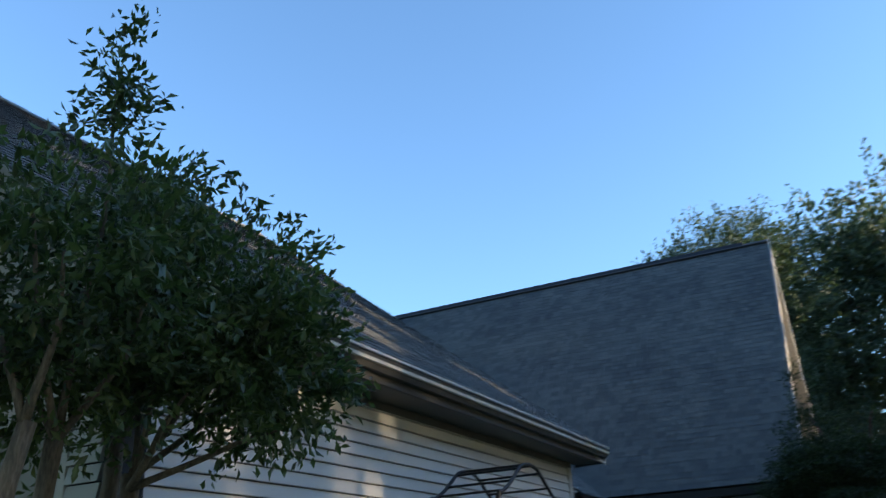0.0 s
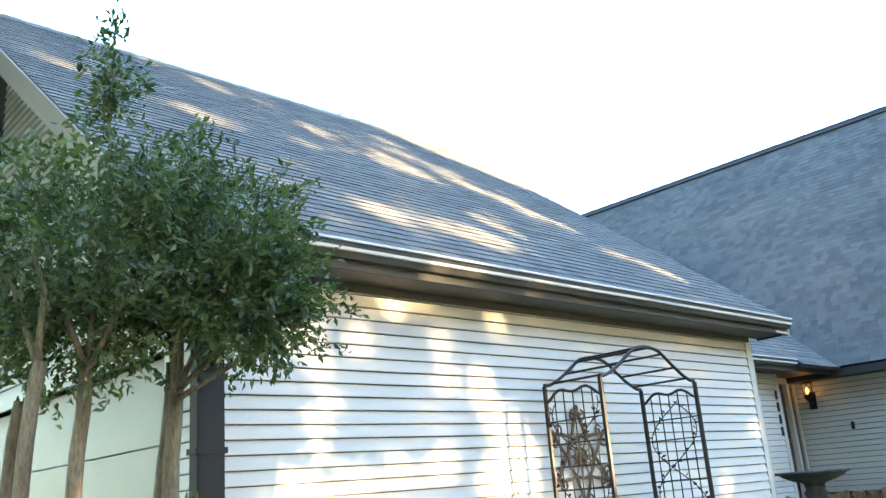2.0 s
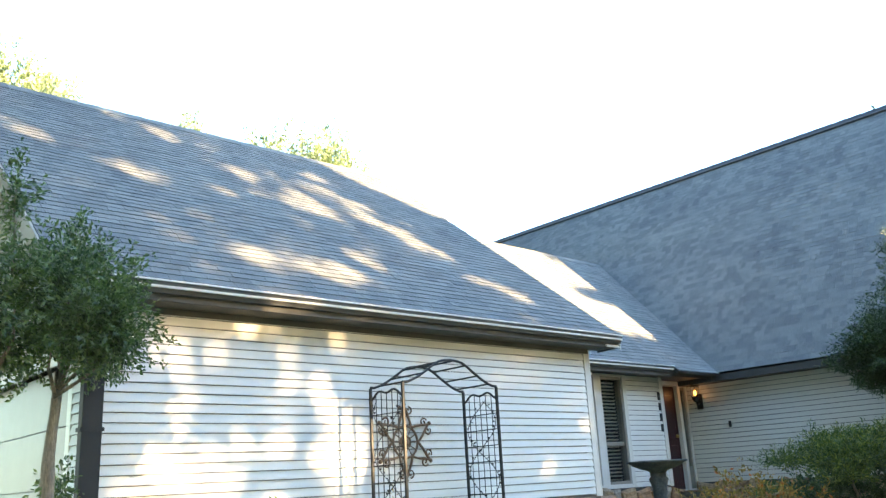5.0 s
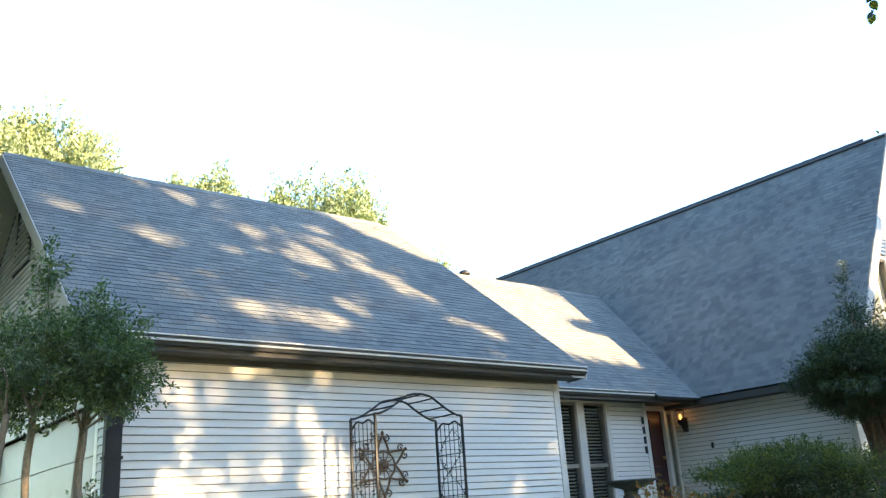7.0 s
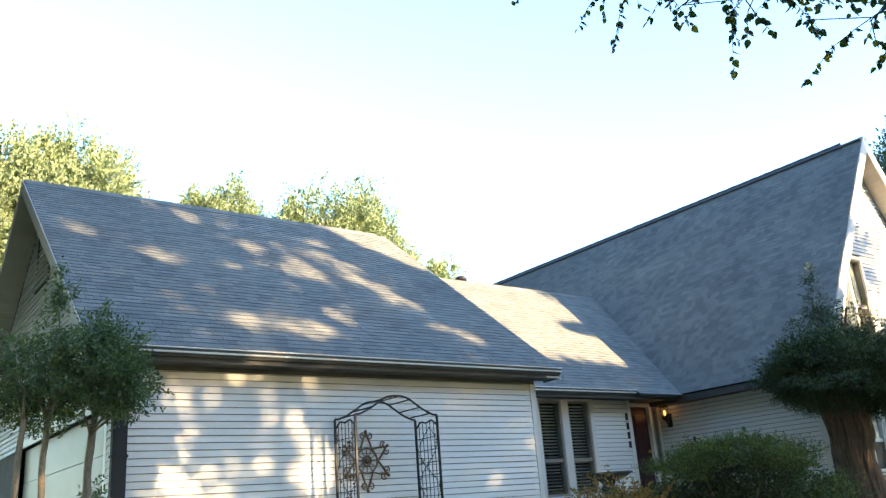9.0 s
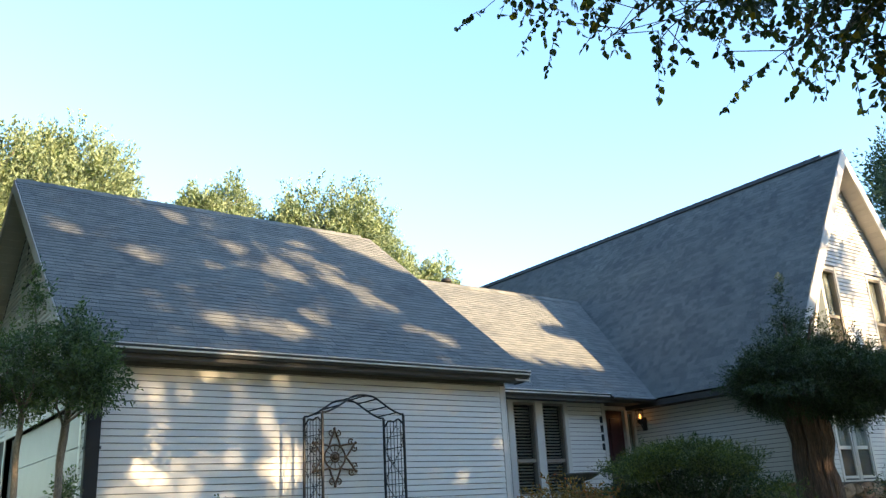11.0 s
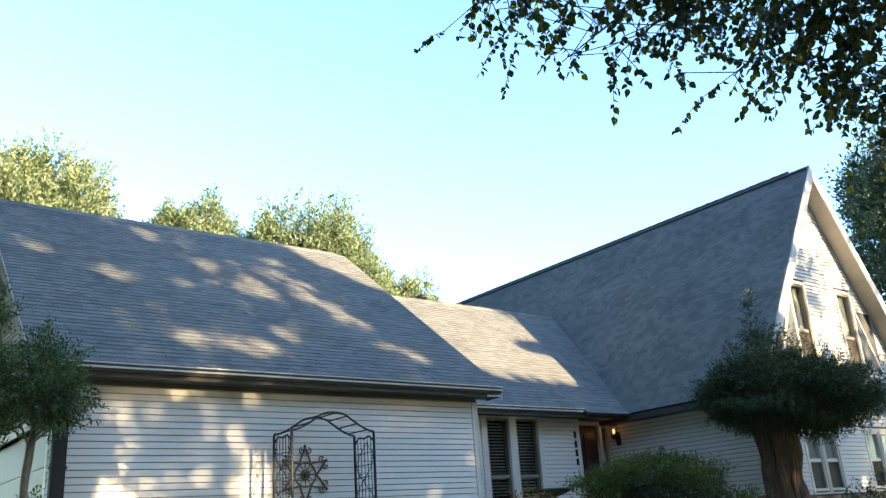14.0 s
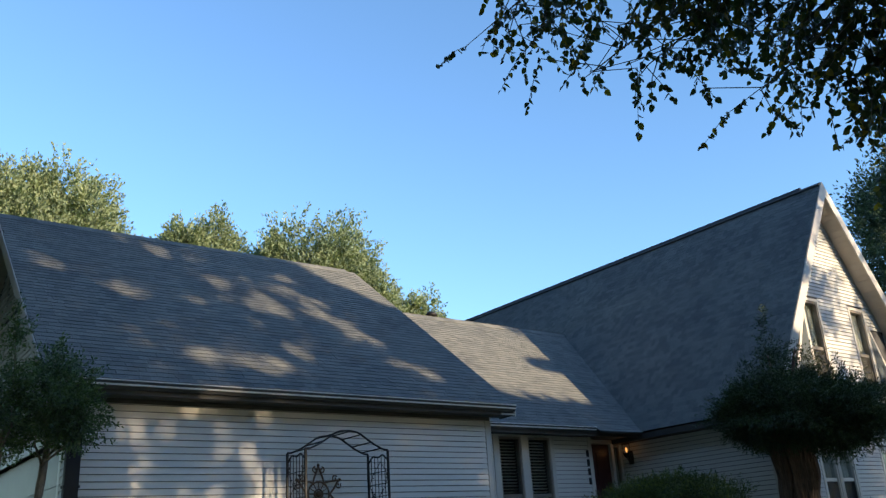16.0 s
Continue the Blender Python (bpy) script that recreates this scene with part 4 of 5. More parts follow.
def build_star():
    st = thing("wall_ornament", "large rusted iron star ornament with scrolls hung on siding", "ornament")
    m = wall_frame((G_X + 0.045, 5.72, 1.60), (0, 1, 0), (1, 0, 0))
    def ring(rad, tr=0.012):
        return Shape().tube([m @ Vector((rad * math.cos(a), 0, rad * math.sin(a))) for a in np.linspace(0, 2 * math.pi, 33)], tr, 5, False)
    part("ring", ring(0.155), RUST, st)
    part("ring", ring(0.06), RUST, st)
    part("hub", Shape().lathe([(0.04, -0.01), (0.045, 0.01), (0.02, 0.03)], (0, 0, 0), 10), RUST, st).matrix_basis = m @ pose(0, 0, 0, -90)
    for k in range(12):
        a = 2 * math.pi * k / 12
        part("spoke", Shape().tube([m @ Vector((0.05 * math.cos(a), 0, 0.05 * math.sin(a))), m @ Vector((0.155 * math.cos(a), 0, 0.155 * math.sin(a)))], 0.006, 4), RUST, st)
    for k in range(6):
        a = math.pi / 2 + 2 * math.pi * k / 6
        tip = 0.37
        for s_ in (-1, 1):
            arc = []
            for t in np.linspace(0, 1, 10):
                rr = 0.16 + (tip - 0.16) * t
                off = s_ * (math.pi / 6) * (1 - t) ** 1.8
                arc.append(m @ Vector((rr * math.cos(a + off), 0, rr * math.sin(a + off))))
            part("point", Shape().tube(arc, 0.013, 5), RUST, st)
        for s_ in (-1, 1):
            sc = []
            for t in np.linspace(0, 1, 14):
                ang = a + s_ * 0.16
                c = Vector((0.31 * math.cos(ang), 0, 0.31 * math.sin(ang)))
                rr = 0.045 * (1 - 0.75 * t)
                th = a + s_ * t * 7
                sc.append(m @ (c + Vector((rr * math.cos(th), 0.004, rr * math.sin(th)))))
            part("scroll", Shape().tube(sc, 0.009, 4), RUST, st)
        part("tip_ball", Shape().lathe([(0.004, -0.02), (0.018, -0.01), (0.02, 0.004), (0.01, 0.02)], (0, 0, 0), 8), RUST, st).matrix_basis = m @ Matrix.Translation((tip * math.cos(a), 0, tip * math.sin(a)))


build_star()


def build_bird_bath():
    c = (-3.27, 10.55, ground_z(-3.27, 10.55) - 0.03)
    bb_ = thing("bird_bath", "weathered concrete bird bath with wide shallow bowl", "bird bath")
    part("pedestal", Shape().lathe([(0.24, 0), (0.24, 0.07), (0.20, 0.10), (0.17, 0.20), (0.12, 0.26), (0.095, 0.42), (0.10, 0.55), (0.135, 0.66), (0.10, 0.70), (0.12, 0.735)], c, 20), CONCRETE, bb_, smooth=True)
    part("bowl", Shape().lathe([(0.10, 0.735), (0.14, 0.775), (0.24, 0.80), (0.34, 0.845), (0.375, 0.875), (0.41, 0.88), (0.42, 0.895), (0.41, 0.905), (0.37, 0.90), (0.30, 0.865), (0.15, 0.835), (0.01, 0.83)], c, 32), CONCRETE, bb_, smooth=True)
    part("water", Shape().lathe([(0.01, 0.868), (0.30, 0.868), (0.01, 0.8685)], c, 28), GLASS, bb_)


build_bird_bath()


def build_lamp():
    x, y, z = -4.56, M_Y - 0.028, 2.40
    lp = thing("wall_lamp", "lit black wall lantern beside the front door", "wall lamp")
    part("backplate", Shape().box((x - 0.06, y - 0.02, z - 0.17), (x + 0.06, y, z + 0.10)), BLACK, lp, bevel=0.006)
    part("arm", Shape().tube([(x, y - 0.01, z - 0.06), (x, y - 0.09, z - 0.10), (x, y - 0.13, z - 0.04)], 0.011, 6), BLACK, lp)
    part("lantern_base", Shape().lathe([(0.02, -0.05), (0.05, -0.02), (0.075, 0.03), (0.08, 0.05)], (x, y - 0.13, z), 6), BLACK, lp)
    part("lantern_cap", Shape().lathe([(0.09, 0.23), (0.085, 0.245), (0.04, 0.30), (0.012, 0.33)], (x, y - 0.13, z), 6), BLACK, lp)
    for k in range(6):
        a = 2 * math.pi * k / 6
        part("cage_bar", Shape().tube([(x + 0.076 * math.cos(a), y - 0.13 + 0.076 * math.sin(a), z + 0.05), (x + 0.082 * math.cos(a), y - 0.13 + 0.082 * math.sin(a), z + 0.235)], 0.005, 4), BLACK, lp)
    part("bulb", Shape().lathe([(0.010, 0.06), (0.022, 0.09), (0.027, 0.12), (0.020, 0.15), (0.004, 0.17)], (x, y - 0.13, z), 12), BULB, lp, "glowing warm bulb", smooth=True)
    ld = bpy.data.lights.new("lamp_glow", "POINT")
    ld.energy, ld.color, ld.shadow_soft_size = 0.05, (1.0, 0.5, 0.2), 0.03
    new("lamp_glow", ld).location = (x, y - 0.21, z + 0.13)


build_lamp()

# house number shown as plain bars, set down the siding beside the door
num = thing("number_sign", "four dark house number shapes down the siding", "sign")
for k in range(4):
    z = 2.42 - k * 0.175
    part("bar", Shape().box((ly(12.585), 0.022, z - 0.065), (ly(12.655), 0.036, z + 0.065), l_front), BLACK, num, bevel=0.02)
bell = thing("door_bell", "small dark door bell on the siding", "door bell")
part("plate", Shape().box((-4.05, M_Y - 0.045, 1.87), (-4.0, M_Y - 0.02, 1.98)), BLACK, bell, bevel=0.006)


# ---- plants ----
def stem(parent, pts, r0, r1, mat, name="trunk", n=9, wob=0.02):
    pts = [Vector(p) for p in pts]
    fine = []
    for a, b in zip(pts, pts[1:]):
        for k in range(5):
            t = k / 5
            p = a.lerp(b, t)
            fine.append(p + Vector((noise.noise(p * 2.2), noise.noise(p * 2.2 + Vector((9, 0, 0))), 0)) * wob)
    fine.append(pts[-1])
    rs = [r0 + (r1 - r0) * (i / (len(fine) - 1)) for i in range(len(fine))]
    rs[0] *= 1.25
    return part(name, Shape().tube(fine, rs, n), mat, parent, smooth=True)


def limbs(parent, start, ends, r0, r1, mat, sag=0.0):
    s0_ = Vector(start)
    for e in ends:
        e = Vector(e)
        mid = s0_.lerp(e, 0.5) + Vector((random.uniform(-0.08, 0.08), random.uniform(-0.08, 0.08), 0.06 * (e - s0_).length - sag))
        stem(parent, [s0_, mid, e], r0, r1, mat, "limb", 6, 0.03)


def holly(label, stems, blobs, limb_ends, seed):
    random.seed(seed)
    h = thing("holly_tree", label, "tree", "clipped hollies at the garage corner")
    for pts, r in stems:
        stem(h, pts, r, r * 0.75, BARK)
    for s_, ends in limb_ends:
        limbs(h, s_, ends, 0.015, 0.005, BARK)
    foliage("crown", blobs, LEAF_HOLLY, 15, 0.044, 0.019, h, spray=0.16, spread=0.75)
    return h


gz = ground_z(-2.3, 2)
holly("small clipped holly tree with rounded dark green crown",
      [([(-2.30, 2.16, gz - 0.05), (-2.33, 2.20, 1.2), (-2.36, 2.23, 1.95)], 0.045), ([(-2.50, 2.22, gz - 0.05), (-2.55, 2.25, 1.3), (-2.5, 2.28, 2.1)], 0.042)],
      [(370, (-2.10, 2.25, 2.52), (0.52, 0.50, 0.46), {"shell": 0.6}), (340, (-1.86, 2.30, 2.28), (0.36, 0.34, 0.30), {"shell": 0.6}), (150, (-2.35, 2.25, 2.88), (0.24, 0.24, 0.30), {"shell": 0.7}), (60, (-2.5, 2.3, 1.15), (0.12, 0.12, 0.28), {"shell": 0.9})],
      [((-2.36, 2.23, 1.95), [(-1.9, 2.4, 2.3), (-2.2, 2.0, 2.6), (-1.85, 2.1, 2.5), (-2.4, 2.4, 2.8)]), ((-2.34, 2.21, 1.90), [(-1.75, 2.35, 2.06), (-1.95, 2.05, 2.15)]), ((-2.5, 2.28, 2.1), [(-2.6, 2.3, 2.9), (-2.2, 2.35, 2.7)])], 5)
gz = ground_z(-1.9, 1.6)
holly("taller clipped holly tree with a thin upright top shoot",
      [([(-2.28, 1.76, gz - 0.05), (-2.32, 1.79, 1.2), (-2.22, 1.78, 2.0)], 0.038), ([(-2.10, 1.55, gz - 0.05), (-2.16, 1.52, 1.2), (-2.05, 1.55, 2.0)], 0.035), ([(-2.42, 1.60, gz - 0.05), (-2.50, 1.58, 1.2), (-2.42, 1.6, 1.9)], 0.03)],
      [(430, (-2.15, 1.62, 2.46), (0.54, 0.48, 0.44), {"shell": 0.6}), (190, (-2.45, 1.75, 2.2), (0.42, 0.40, 0.28), {"shell": 0.6}), (46, (-2.12, 1.80, 3.2), (0.11, 0.11, 0.40), {"shell": 0.9})],
      [((-2.22, 1.78, 2.0), [(-1.9, 1.8, 2.4), (-2.1, 1.5, 2.7), (-2.5, 1.7, 2.5), (-2.12, 1.8, 3.3)]), ((-2.05, 1.55, 2.0), [(-1.8, 1.4, 2.4), (-2.2, 1.3, 2.5)])], 6)


def topiary():
    random.seed(9)
    x, y = -0.25, 12.75
    g = ground_z(x, y)
    t = thing("yew_tree", "old clipped yew with flat crown and fluted reddish trunk", "tree")
    for k in range(7):
        a = 2 * math.pi * k / 7
        dx, dy = 0.19 * math.cos(a), 0.19 * math.sin(a)
        stem(t, [(x + dx * 1.2, y + dy * 1.2, g - 0.1), (x + dx * 0.9, y + dy * 0.9, 1.0), (x + dx * 1.1, y + dy * 1.1, 1.9), (x + dx * 1.9, y + dy * 1.9, 2.5)], 0.16, 0.09, BARK_RED, "trunk", 9, 0.07)
    for k in range(16):
        a = 2 * math.pi * k / 16 + random.uniform(-0.1, 0.1)
        rr = random.uniform(0.27, 0.33)
        dx, dy = rr * math.cos(a), rr * math.sin(a)
        stem(t, [(x + dx * 1.15, y + dy * 1.15, g - 0.1), (x + dx * 0.92, y + dy * 0.92, 1.0), (x + dx * 1.02, y + dy * 1.02, 1.7), (x + dx * 1.3, y + dy * 1.3, 2.35)], random.uniform(0.035, 0.07), 0.03, BARK_RED, "bark_ridge", 6, 0.06)
    limbs(t, (x, y, 2.0), [(x + 1.0, y, 2.5), (x - 0.9, y - 0.2, 2.4), (x, y + 1.0, 2.5), (x + 0.1, y - 0.9, 2.4), (x - 0.4, y + 0.5, 3.6), (x + 0.4, y, 3.5)], 0.06, 0.015, BARK_RED)
    o = {"shell": 0.5, "lumps": 0.3, "freq": 2.2}
    foliage("crown", [(5000, (x + 0.25, y + 0.18, 2.42), (1.26, 1.26, 0.50), o), (1100, (x - 0.40, y - 0.32, 2.62), (0.52, 0.52, 0.40), o), (500, (x - 0.3, y + 0.2, 3.0), (0.6, 0.6, 0.4), {"shell": 0.9, "lumps": 0.5, "freq": 3.0}), (2600, (x + 0.15, y + 0.25, 2.70), (1.05, 1.05, 0.45), {"shell": 0.6, "lumps": 0.45, "freq": 3.0}), (1500, (x + 0.7, y + 0.5, 2.35), (0.95, 0.95, 0.48), o),
                      (170, (x - 0.4, y + 0.6, 3.35), (0.5, 0.5, 0.5), {"shell": 0.9}), (28, (x - 0.55, y + 0.8, 4.15), (0.07, 0.07, 0.5), {"shell": 0.9}), (60, (x - 0.5, y + 0.75, 3.7), (0.25, 0.25, 0.4), {"shell": 0.9}), (120, (x + 0.35, y + 0.2, 3.2), (0.45, 0.45, 0.4), {"shell": 0.9})],
            LEAF_YEW, 14, 0.058, 0.013, t, spray=0.2, spread=0.7)


topiary()


def shrub(label, blobs, mat, leaves, ll, lw, stems=5, name="shrub", spray=0.16, seed=3, spread=0.8):
    random.seed(seed)
    s = thing(name, label, "shrub")
    c, rad = blobs[0][1], blobs[0][2]
    g = ground_z(c[0], c[1])
    for k in range(stems):
        a = 2 * math.pi * k / stems
        stem(s, [(c[0] + 0.08 * math.cos(a), c[1] + 0.08 * math.sin(a), g - 0.04), (c[0] + rad[0] * 0.5 * math.cos(a), c[1] + rad[1] * 0.5 * math.sin(a), c[2] + rad[2] * 0.3)], 0.022, 0.008, BARK, "stem", 6)
    foliage("foliage", blobs, mat, leaves, ll, lw, s, spray=spray, spread=spread)


o = {"shell": 0.55, "lumps": 0.35, "freq": 2.4}
def juniper():
    """A spreading shrub of flat, layered, yellow-tipped pads of needles over a dark core."""
    random.seed(41)
    c = (0.54, 8.62, 0.65)
    s = thing("juniper_shrub", "broad green juniper shrub with layered yellow-tipped sprays", "shrub")
    g = ground_z(c[0], c[1])
    pads = []
    for k in range(52):
        a = random.uniform(0, 2 * math.pi)
        if k % 2:
            q = 0.92 * math.sqrt(((k * 0.618) % 1.0))
            z = 1.36 - 0.26 * q * q + random.uniform(-0.08, 0.08)
        else:
            q, z = random.uniform(0.84, 1.0), 0.2 + 0.85 * ((k * 0.381) % 1.0)
        p = (c[0] + q * math.cos(a), c[1] + q * math.sin(a), z)
        w_ = random.uniform(0.20, 0.32)
        pads.append((120, p, (w_, w_, w_ * 0.42), {"shell": 0.8, "lumps": 0.3, "freq": 2.4, "lower": -0.35}))
    for k in range(9):
        p = pads[k * 5][1]
        stem(s, [(c[0], c[1], g - 0.04), (c[0] + (p[0] - c[0]) * 0.4, c[1] + (p[1] - c[1]) * 0.4, c[2] * 0.6), p], 0.03, 0.008, BARK, "stem", 6)
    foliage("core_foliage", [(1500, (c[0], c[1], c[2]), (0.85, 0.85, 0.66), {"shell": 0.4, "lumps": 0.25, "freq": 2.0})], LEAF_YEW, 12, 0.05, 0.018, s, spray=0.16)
    foliage("outer_foliage", pads, LEAF_JUNIPER, 13, 0.036, 0.010, s, spray=0.12, droop=-0.25, spread=0.55, label="yellow-green needle sprays")


juniper()
shrub("low shrub with golden and rust-coloured leaves", [(950, (0.0, 7.1, 0.60), (0.64, 0.58, 0.40), o), (460, (-0.3, 7.45, 0.58), (0.45, 0.45, 0.32), o), (300, (0.5, 6.9, 0.5), (0.45, 0.45, 0.34), o)], LEAF_GOLD, 12, 0.042, 0.02, 7, spray=0.13)
shrub("small yellow-green perennial clump", [(150, (-1.45, 5.85, 0.52), (0.42, 0.42, 0.24), o), (100, (-1.0, 6.4, 0.42), (0.4, 0.4, 0.2), o)], LEAF_FRESH, 10, 0.055, 0.028, 5)
shrub("dry brownish plants growing round the arbor foot", [(160, (-2.45, 5.25, 0.72), (0.3, 0.3, 0.26), o)], LEAF_GOLD, 10, 0.045, 0.016, 5)
shrub("low green plants by the bird bath", [(230, (-2.3, 8.9, 0.44), (0.45, 0.9, 0.17), o), (150, (-1.6, 8.0, 0.38), (0.6, 0.6, 0.2), o)], LEAF_SHRUB, 10, 0.06, 0.022, 5)
shrub("dark green shrub below the gable windows", [(420, (-0.3, 15.9, 0.65), (0.6, 0.9, 0.5), o)], LEAF_YEW, 12, 0.05, 0.016, 5)
shrub("green shrub beside the fieldstone base", [(200, (-2.2, 3.9, 0.62), (0.35, 0.5, 0.3), o)], LEAF_FRESH, 10, 0.05, 0.022, 5)


# ---- trees beyond and round the place ----
def big_tree(name, label, x, y, height, crown_r, crown_h, mat, clumps, leaves, ll, lw, seed, base_z=None, trunk_r=0.25, lumps=0.35, spray=0.7, kindname="tree", droop=0.0):
    random.seed(seed)
    r = np.random.default_rng(seed)
    g = ground_z(x, y) if base_z is None else base_z
    t = thing(name, label, kindname)
    top = g + height
    cz = top - crown_h / 2
    stem(t, [(x, y, g - 0.2), (x + 0.1, y, g + height * 0.3), (x, y + 0.1, g + height * 0.6), (x, y, top - crown_h * 0.15)], trunk_r, trunk_r * 0.2, BARK, "trunk", 9, 0.12)
    ends = []
    for k in range(12):
        a = 2.4 * k
        hz = cz + crown_h * (-0.35 + 0.07 * k)
        rr = crown_r * 0.7 * math.sqrt(max(0.1, 1 - ((hz - cz) / (crown_h / 2)) ** 2))
        ends.append(((x, y, hz - rr * 0.5), (x + rr * math.cos(a), y + rr * math.sin(a), hz + 0.3)))
    for a, b in ends:
        limbs(t, a, [b], trunk_r * 0.35, trunk_r * 0.06, BARK)
    blobs = [(int(clumps * 0.35), (x, y, cz), (crown_r * 0.88, crown_r * 0.88, crown_h * 0.44), {"shell": 0.4, "lumps": lumps, "freq": 2.0})]
    for k in range(26):
        a = 2.4 * k + seed
        hz = cz + crown_h * 0.5 * r.uniform(-0.7, 0.85)
        rr = crown_r * 0.75 * math.sqrt(max(0.05, 1 - ((hz - cz) / (crown_h / 2)) ** 2))
        q = crown_r * r.uniform(0.2, 0.36)
        blobs.append((int(clumps * 0.65 / 26), (x + rr * math.cos(a), y + rr * math.sin(a), hz), (q, q, q * r.uniform(1.0, 1.8)), {"shell": 0.45, "lumps": 0.3, "freq": 2.0}))
    foliage("crown", blobs, mat, leaves, ll, lw, t, spray=spray, droop=droop, spread=0.6)
    return t


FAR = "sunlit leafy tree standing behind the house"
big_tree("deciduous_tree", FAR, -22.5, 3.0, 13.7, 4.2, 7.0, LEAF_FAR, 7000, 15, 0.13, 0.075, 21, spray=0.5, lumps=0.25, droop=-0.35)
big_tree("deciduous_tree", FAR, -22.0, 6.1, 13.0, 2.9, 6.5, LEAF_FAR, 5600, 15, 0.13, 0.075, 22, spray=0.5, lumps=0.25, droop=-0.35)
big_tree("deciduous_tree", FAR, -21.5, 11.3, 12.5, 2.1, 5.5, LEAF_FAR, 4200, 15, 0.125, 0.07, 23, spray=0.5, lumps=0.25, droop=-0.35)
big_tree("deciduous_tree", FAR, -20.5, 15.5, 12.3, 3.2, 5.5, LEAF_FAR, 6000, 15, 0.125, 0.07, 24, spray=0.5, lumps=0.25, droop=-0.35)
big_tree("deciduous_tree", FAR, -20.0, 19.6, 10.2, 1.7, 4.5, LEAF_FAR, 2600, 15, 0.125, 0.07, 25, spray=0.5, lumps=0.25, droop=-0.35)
big_tree("deciduous_tree", "tall green tree beyond the gable end", 1.5, 38.0, 15.4, 5.8, 11.0, LEAF_DARK, 5200, 11, 0.26, 0.13, 26)
big_tree("deciduous_tree", "tall dark tree beyond the gable end", -3.7, 32.0, 13.6, 3.7, 10.0, LEAF_DARK, 6200, 14, 0.15, 0.07, 27)


# the street tree whose limbs hang over the yard
def overhang():
    random.seed(31)
    t = thing("redbud_tree", "broad-leaved yard tree with low overhanging limbs", "tree")
    bx, by = 10.4, 3.9
    g = ground_z(bx, by)
    stem(t, [(bx, by, g - 0.2), (bx - 0.1, by, g + 1.6), (bx - 0.4, by - 0.2, g + 3.2), (bx - 0.6, by - 0.3, g + 6.5)], 0.22, 0.08, BARK, "trunk", 10, 0.05)
    base, outs = [], []
    r = np.random.default_rng(4)
    for end, hang in (((3.5, 4.45, 4.6), 0.5), ((3.6, 4.8, 4.22), 0.5), ((4.1, 4.9, 4.08), 0.5), ((4.6, 5.5, 3.8), 0.6), ((5.1, 5.7, 3.65), 0.65), ((4.2, 6.0, 4.6), 0.6), ((5.4, 5.2, 4.2), 0.5), ((4.4, 4.7, 4.5), 0.4), ((3.8, 4.3, 4.9), 0.5), ((4.8, 5.0, 4.7), 0.5), ((5.2, 6.1, 3.55), 0.6), ((5.7, 6.3, 3.5), 0.6), ((4.9, 5.9, 4.2), 0.6), ((5.6, 6.45, 3.4), 0.6), ((5.25, 6.3, 3.45), 0.55), ((3.15, 4.25, 4.75), 0.4), ((3.5, 4.5, 5.0), 0.4)):
        s_ = Vector((bx - 0.35, by - 0.15, g + 4.0 + random.uniform(-0.4, 0.6)))
        e = Vector(end) + Vector((-0.15, -0.17, -0.02))
        mid = s_.lerp(e, 0.55) + Vector((0, 0, 0.55))
        stem(t, [s_, mid, e], 0.03, 0.004, BARK, "limb", 6, 0.05)
        for k in range(120):
            f = r.uniform(0.35, 1.0)
            p = (s_.lerp(mid, f / 0.55) if f < 0.55 else mid.lerp(e, (f - 0.55) / 0.45))
            root = p
            p = p + Vector((r.normal() * 0.24, r.normal() * 0.24, r.uniform(-0.10, 0.16)))
            d = Vector((r.normal() * 0.6 - 0.25, r.normal() * 0.6 - 0.15, -0.65)).normalized()
            ln = hang * r.uniform(0.3, 0.85)
            q = p + d * ln + Vector((0, 0, -0.18 * ln))
            m_ = p.lerp(q, 0.5) + Vector((0, 0, 0.10 * ln))
            part("twig", Shape().tube([root, p, m_, q], [0.005, 0.004, 0.003, 0.0015], 4), BARK, t)
            count = int(ln / 0.034) + 2
            for j in range(count):
                f2 = (j + r.uniform(0, 0.8)) / count
                base.append(tuple(p.lerp(m_, f2 * 2) if f2 < 0.5 else m_.lerp(q, f2 * 2 - 1)))
                outs.append((r.normal() * 0.5, r.normal() * 0.5, -0.75 + r.normal() * 0.3))
            base.append(tuple(q))
            outs.append(tuple(d))
    base, outs = np.array(base), np.array(outs)
    ln = r.uniform(0.040, 0.070, len(base))
    ob = new("crown", round_leaf_mesh("crown", base, outs, ln, ln * r.uniform(0.72, 0.9, len(base)), LEAF_BROAD))
    ob.parent = t


overhang()


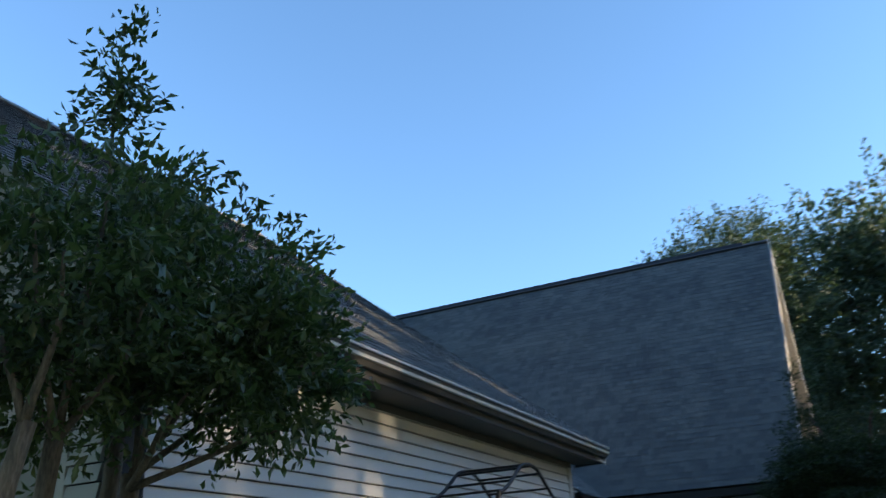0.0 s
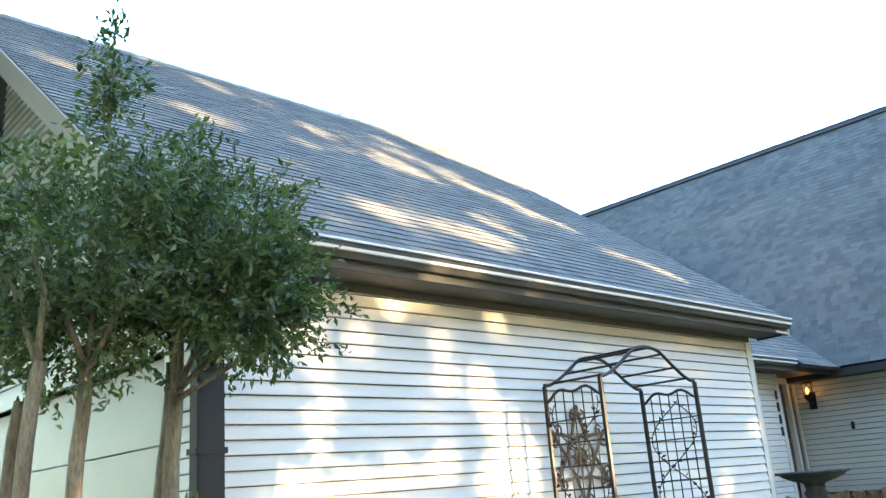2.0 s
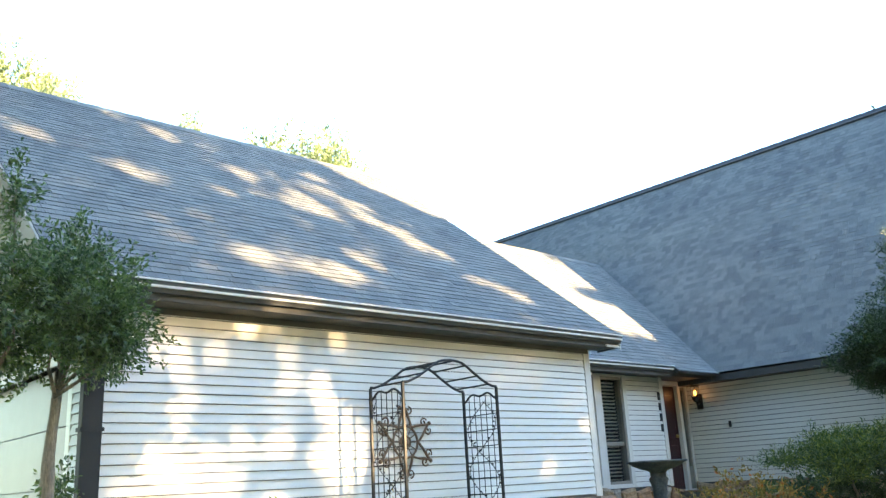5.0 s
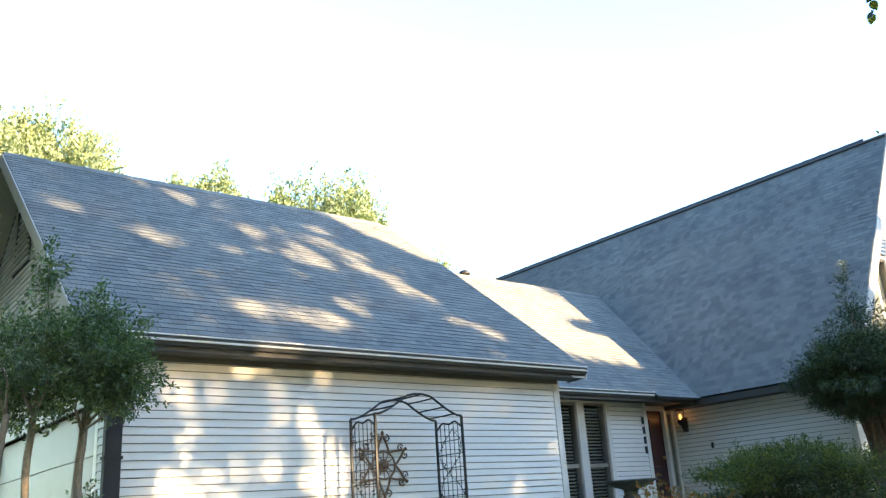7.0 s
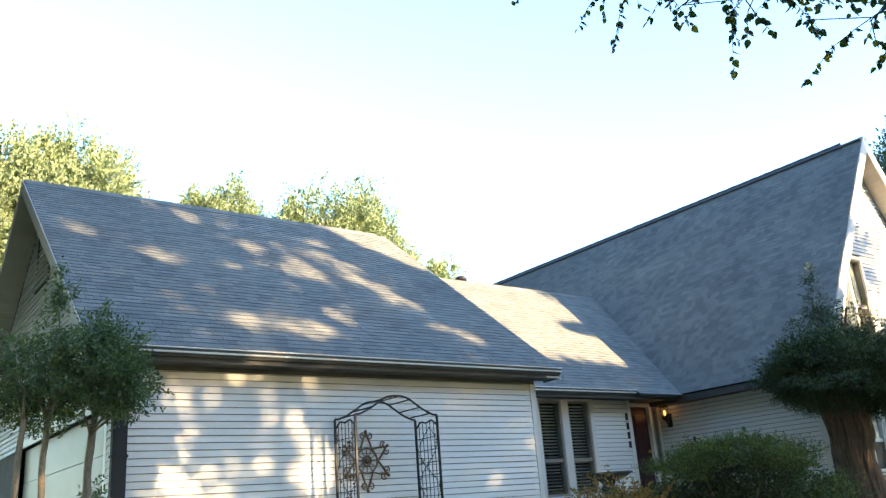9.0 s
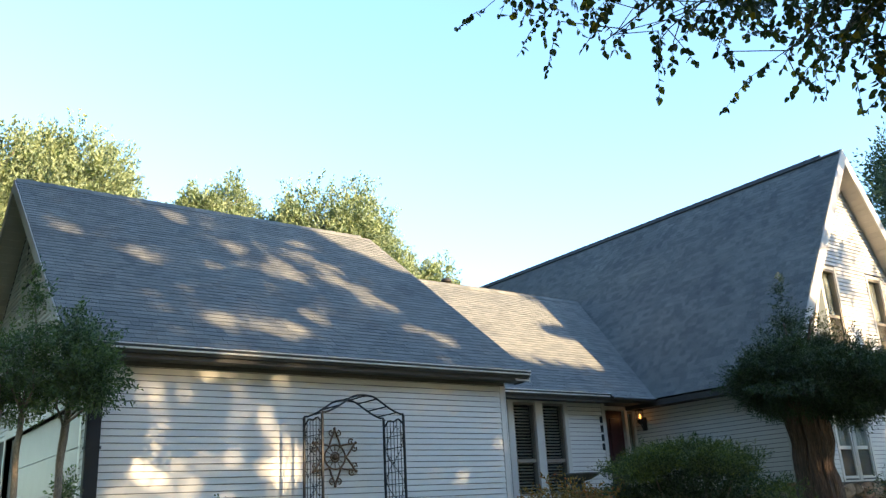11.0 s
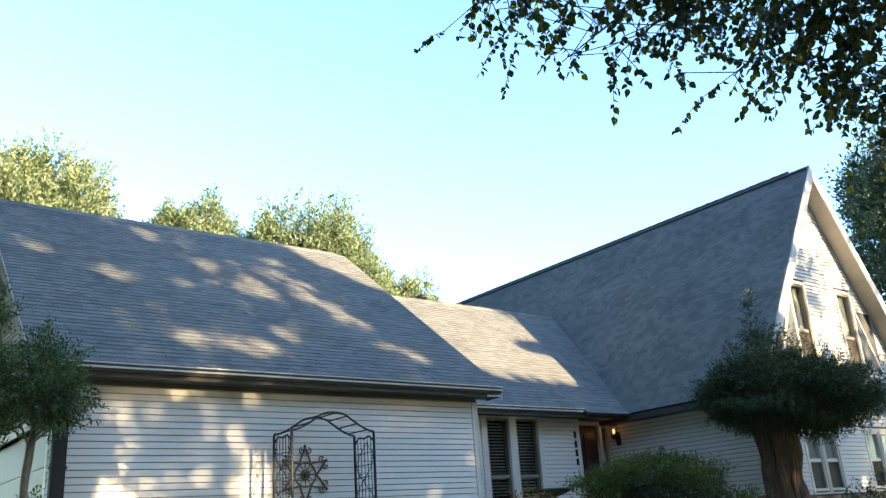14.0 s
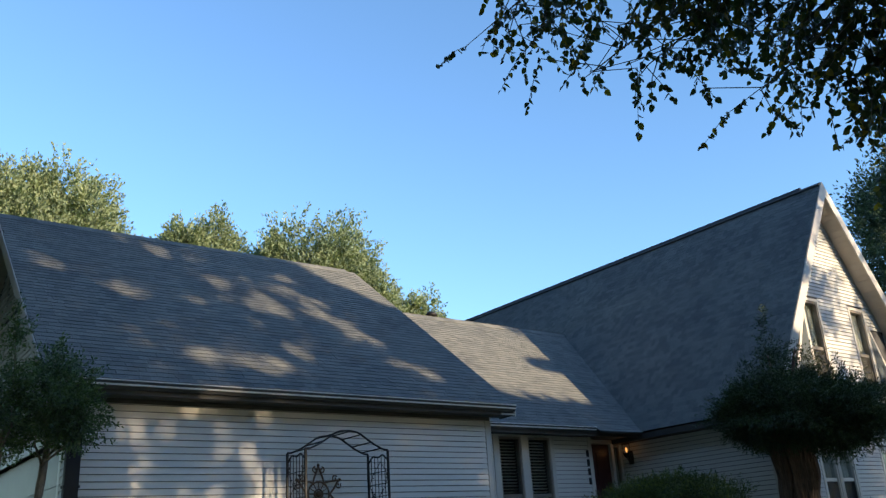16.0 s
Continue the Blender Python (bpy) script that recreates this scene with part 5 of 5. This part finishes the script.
# tall unseen trees added between the low sun and the house to shape its dapples
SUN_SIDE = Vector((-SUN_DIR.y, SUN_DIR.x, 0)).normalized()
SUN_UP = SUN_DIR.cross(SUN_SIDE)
# crown gaps (across, up, radius), set where sun spots should fall on wall and roof
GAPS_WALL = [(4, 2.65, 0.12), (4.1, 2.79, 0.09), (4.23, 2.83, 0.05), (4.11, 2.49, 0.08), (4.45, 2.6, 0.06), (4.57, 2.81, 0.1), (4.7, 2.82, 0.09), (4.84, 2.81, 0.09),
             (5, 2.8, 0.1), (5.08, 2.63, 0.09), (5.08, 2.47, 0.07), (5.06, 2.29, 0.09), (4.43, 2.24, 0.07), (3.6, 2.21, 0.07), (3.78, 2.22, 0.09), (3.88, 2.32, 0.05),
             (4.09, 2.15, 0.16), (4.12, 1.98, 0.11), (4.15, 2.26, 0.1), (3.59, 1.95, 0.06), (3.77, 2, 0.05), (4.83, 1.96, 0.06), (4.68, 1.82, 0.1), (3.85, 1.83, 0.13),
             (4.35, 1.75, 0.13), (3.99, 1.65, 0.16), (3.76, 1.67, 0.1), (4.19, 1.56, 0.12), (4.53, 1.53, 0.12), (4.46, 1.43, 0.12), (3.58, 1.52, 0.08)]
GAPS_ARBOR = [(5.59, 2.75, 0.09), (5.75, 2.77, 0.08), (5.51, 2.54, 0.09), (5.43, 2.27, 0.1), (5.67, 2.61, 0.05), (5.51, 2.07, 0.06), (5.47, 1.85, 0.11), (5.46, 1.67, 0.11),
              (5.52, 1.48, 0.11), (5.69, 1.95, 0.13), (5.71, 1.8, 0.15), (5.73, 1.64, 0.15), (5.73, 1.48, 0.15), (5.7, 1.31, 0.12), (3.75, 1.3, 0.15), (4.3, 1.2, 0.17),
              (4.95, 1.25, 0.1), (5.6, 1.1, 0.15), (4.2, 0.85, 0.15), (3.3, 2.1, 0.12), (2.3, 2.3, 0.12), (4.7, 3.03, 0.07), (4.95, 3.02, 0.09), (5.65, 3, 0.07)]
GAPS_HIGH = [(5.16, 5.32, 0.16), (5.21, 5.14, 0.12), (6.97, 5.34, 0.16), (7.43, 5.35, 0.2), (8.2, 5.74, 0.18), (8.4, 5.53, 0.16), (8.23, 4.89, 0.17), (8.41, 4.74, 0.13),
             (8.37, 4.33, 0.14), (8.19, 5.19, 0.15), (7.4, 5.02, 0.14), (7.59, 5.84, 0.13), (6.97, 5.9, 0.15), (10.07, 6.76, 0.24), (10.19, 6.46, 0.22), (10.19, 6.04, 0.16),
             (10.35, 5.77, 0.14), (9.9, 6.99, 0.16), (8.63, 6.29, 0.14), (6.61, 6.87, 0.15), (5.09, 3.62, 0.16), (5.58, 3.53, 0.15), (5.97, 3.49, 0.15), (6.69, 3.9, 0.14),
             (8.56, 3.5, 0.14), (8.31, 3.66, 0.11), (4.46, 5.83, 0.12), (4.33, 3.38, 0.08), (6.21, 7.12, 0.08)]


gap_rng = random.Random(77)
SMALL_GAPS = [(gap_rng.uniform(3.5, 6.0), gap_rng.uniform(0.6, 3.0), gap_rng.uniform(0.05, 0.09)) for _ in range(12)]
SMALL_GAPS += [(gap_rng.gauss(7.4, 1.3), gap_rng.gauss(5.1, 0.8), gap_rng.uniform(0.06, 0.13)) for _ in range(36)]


def crown_top(a):
    for (a0, b0), (a1, b1) in zip(((-9, 9), (8.8, 9), (9.7, 6.2), (11.0, 5.0), (12.3, 3.6), (14.3, 3.4), (15.2, 2.7)), ((8.8, 9), (9.7, 6.2), (11.0, 5.0), (12.3, 3.6), (14.3, 3.4), (15.2, 2.7), (30, 2.4))):
        if a <= a1:
            return b0 + (b1 - b0) * (a - a0) / (a1 - a0)
    return 2.2


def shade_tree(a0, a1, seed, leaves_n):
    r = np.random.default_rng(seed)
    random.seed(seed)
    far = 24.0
    t = thing("unseen_shade_tree", "unseen leafy tree added to cast dappled shade on the house", "tree", "street trees")
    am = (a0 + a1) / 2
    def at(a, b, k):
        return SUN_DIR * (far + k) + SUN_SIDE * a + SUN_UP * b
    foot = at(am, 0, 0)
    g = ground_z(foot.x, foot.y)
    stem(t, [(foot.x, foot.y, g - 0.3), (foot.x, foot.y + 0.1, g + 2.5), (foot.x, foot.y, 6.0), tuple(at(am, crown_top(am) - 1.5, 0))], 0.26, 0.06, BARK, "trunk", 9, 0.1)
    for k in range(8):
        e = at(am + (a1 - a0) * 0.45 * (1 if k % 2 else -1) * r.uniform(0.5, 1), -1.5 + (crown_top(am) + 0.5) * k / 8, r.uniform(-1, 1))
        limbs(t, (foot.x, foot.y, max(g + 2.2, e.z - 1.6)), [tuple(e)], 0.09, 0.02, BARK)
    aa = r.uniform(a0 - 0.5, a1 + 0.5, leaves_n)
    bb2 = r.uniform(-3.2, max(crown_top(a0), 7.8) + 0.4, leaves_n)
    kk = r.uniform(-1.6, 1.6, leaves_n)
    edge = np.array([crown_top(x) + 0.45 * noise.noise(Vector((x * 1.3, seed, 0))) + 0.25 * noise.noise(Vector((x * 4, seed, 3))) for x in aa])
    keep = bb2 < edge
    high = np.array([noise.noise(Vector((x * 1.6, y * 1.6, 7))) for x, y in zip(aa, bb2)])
    # sparse extra leaves, added to dim the sun on the gable and link roof
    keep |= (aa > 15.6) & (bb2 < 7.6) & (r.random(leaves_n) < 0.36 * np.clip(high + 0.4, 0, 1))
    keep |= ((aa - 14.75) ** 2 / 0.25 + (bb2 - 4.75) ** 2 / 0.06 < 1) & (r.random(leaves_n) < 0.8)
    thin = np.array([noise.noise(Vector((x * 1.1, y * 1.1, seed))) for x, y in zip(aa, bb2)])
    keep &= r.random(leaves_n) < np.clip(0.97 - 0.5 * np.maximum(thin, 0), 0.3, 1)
    # leaves cleared along the sun direction to let each wanted spot through
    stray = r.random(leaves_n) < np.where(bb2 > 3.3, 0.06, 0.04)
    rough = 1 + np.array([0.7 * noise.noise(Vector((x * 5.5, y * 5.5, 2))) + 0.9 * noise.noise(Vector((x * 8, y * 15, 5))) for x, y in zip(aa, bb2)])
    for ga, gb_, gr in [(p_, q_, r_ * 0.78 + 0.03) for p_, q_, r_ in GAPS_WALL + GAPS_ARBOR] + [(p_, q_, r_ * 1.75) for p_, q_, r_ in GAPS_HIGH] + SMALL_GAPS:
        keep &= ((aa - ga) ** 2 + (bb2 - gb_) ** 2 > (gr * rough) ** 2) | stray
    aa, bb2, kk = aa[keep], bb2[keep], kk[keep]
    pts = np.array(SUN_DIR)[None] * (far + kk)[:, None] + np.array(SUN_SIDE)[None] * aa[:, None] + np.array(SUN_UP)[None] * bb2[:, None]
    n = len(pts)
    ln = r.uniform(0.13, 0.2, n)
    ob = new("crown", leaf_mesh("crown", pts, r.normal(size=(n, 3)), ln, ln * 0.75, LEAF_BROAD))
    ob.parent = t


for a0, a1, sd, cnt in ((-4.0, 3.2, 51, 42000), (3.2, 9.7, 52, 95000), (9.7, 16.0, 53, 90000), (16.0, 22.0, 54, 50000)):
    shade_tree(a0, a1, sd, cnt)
# unseen trees, added to cut sky light on the walls and in the panes
SKY_SHADE_TREES = ((14.5, -9.0, 15.0, 4.6),
        (40.0, -14.0, 24.0, 6.0), (37.0, -4.0, 25.0, 6.0), (33.5, 6.0, 24.0, 5.5), (26.0, -18.0, 22.0, 6.0), (12.0, 39.0, 15.0, 4.5), (20.0, 34.0, 14.0, 4.5), (28.0, 40.0, 16.0, 5.5))
# unseen trees added to hold side sky light off the garage door and main roof
SIDE_SKY_BLOCKERS = ((-9.0, -7.6, 24.0, 5.0), (-3.4, -8.0, 25.0, 5.0), (-15.0, -7.4, 24.0, 5.2), (2.6, -8.6, 24.0, 5.0), (8.6, -9.6, 24.0, 5.2), (-21.5, -6.0, 22.0, 5.0))
for i, (x, y, ht, cr) in enumerate(SKY_SHADE_TREES):
    big_tree("unseen_shade_tree", "unseen leafy tree added to cut sky light on the house", x, y, ht, cr, ht * 0.8, LEAF_BROAD, 2400, 9, 0.42, 0.3, 61 + i)
for i, (x, y, ht, cr) in enumerate(SIDE_SKY_BLOCKERS):
    big_tree("sky_blocking_tree", "unseen dark tree added to block sky light from the side", x, y, ht, cr, ht * 0.86, LEAF_BLOCKER, 3600, 9, 0.46, 0.26, 91 + i)
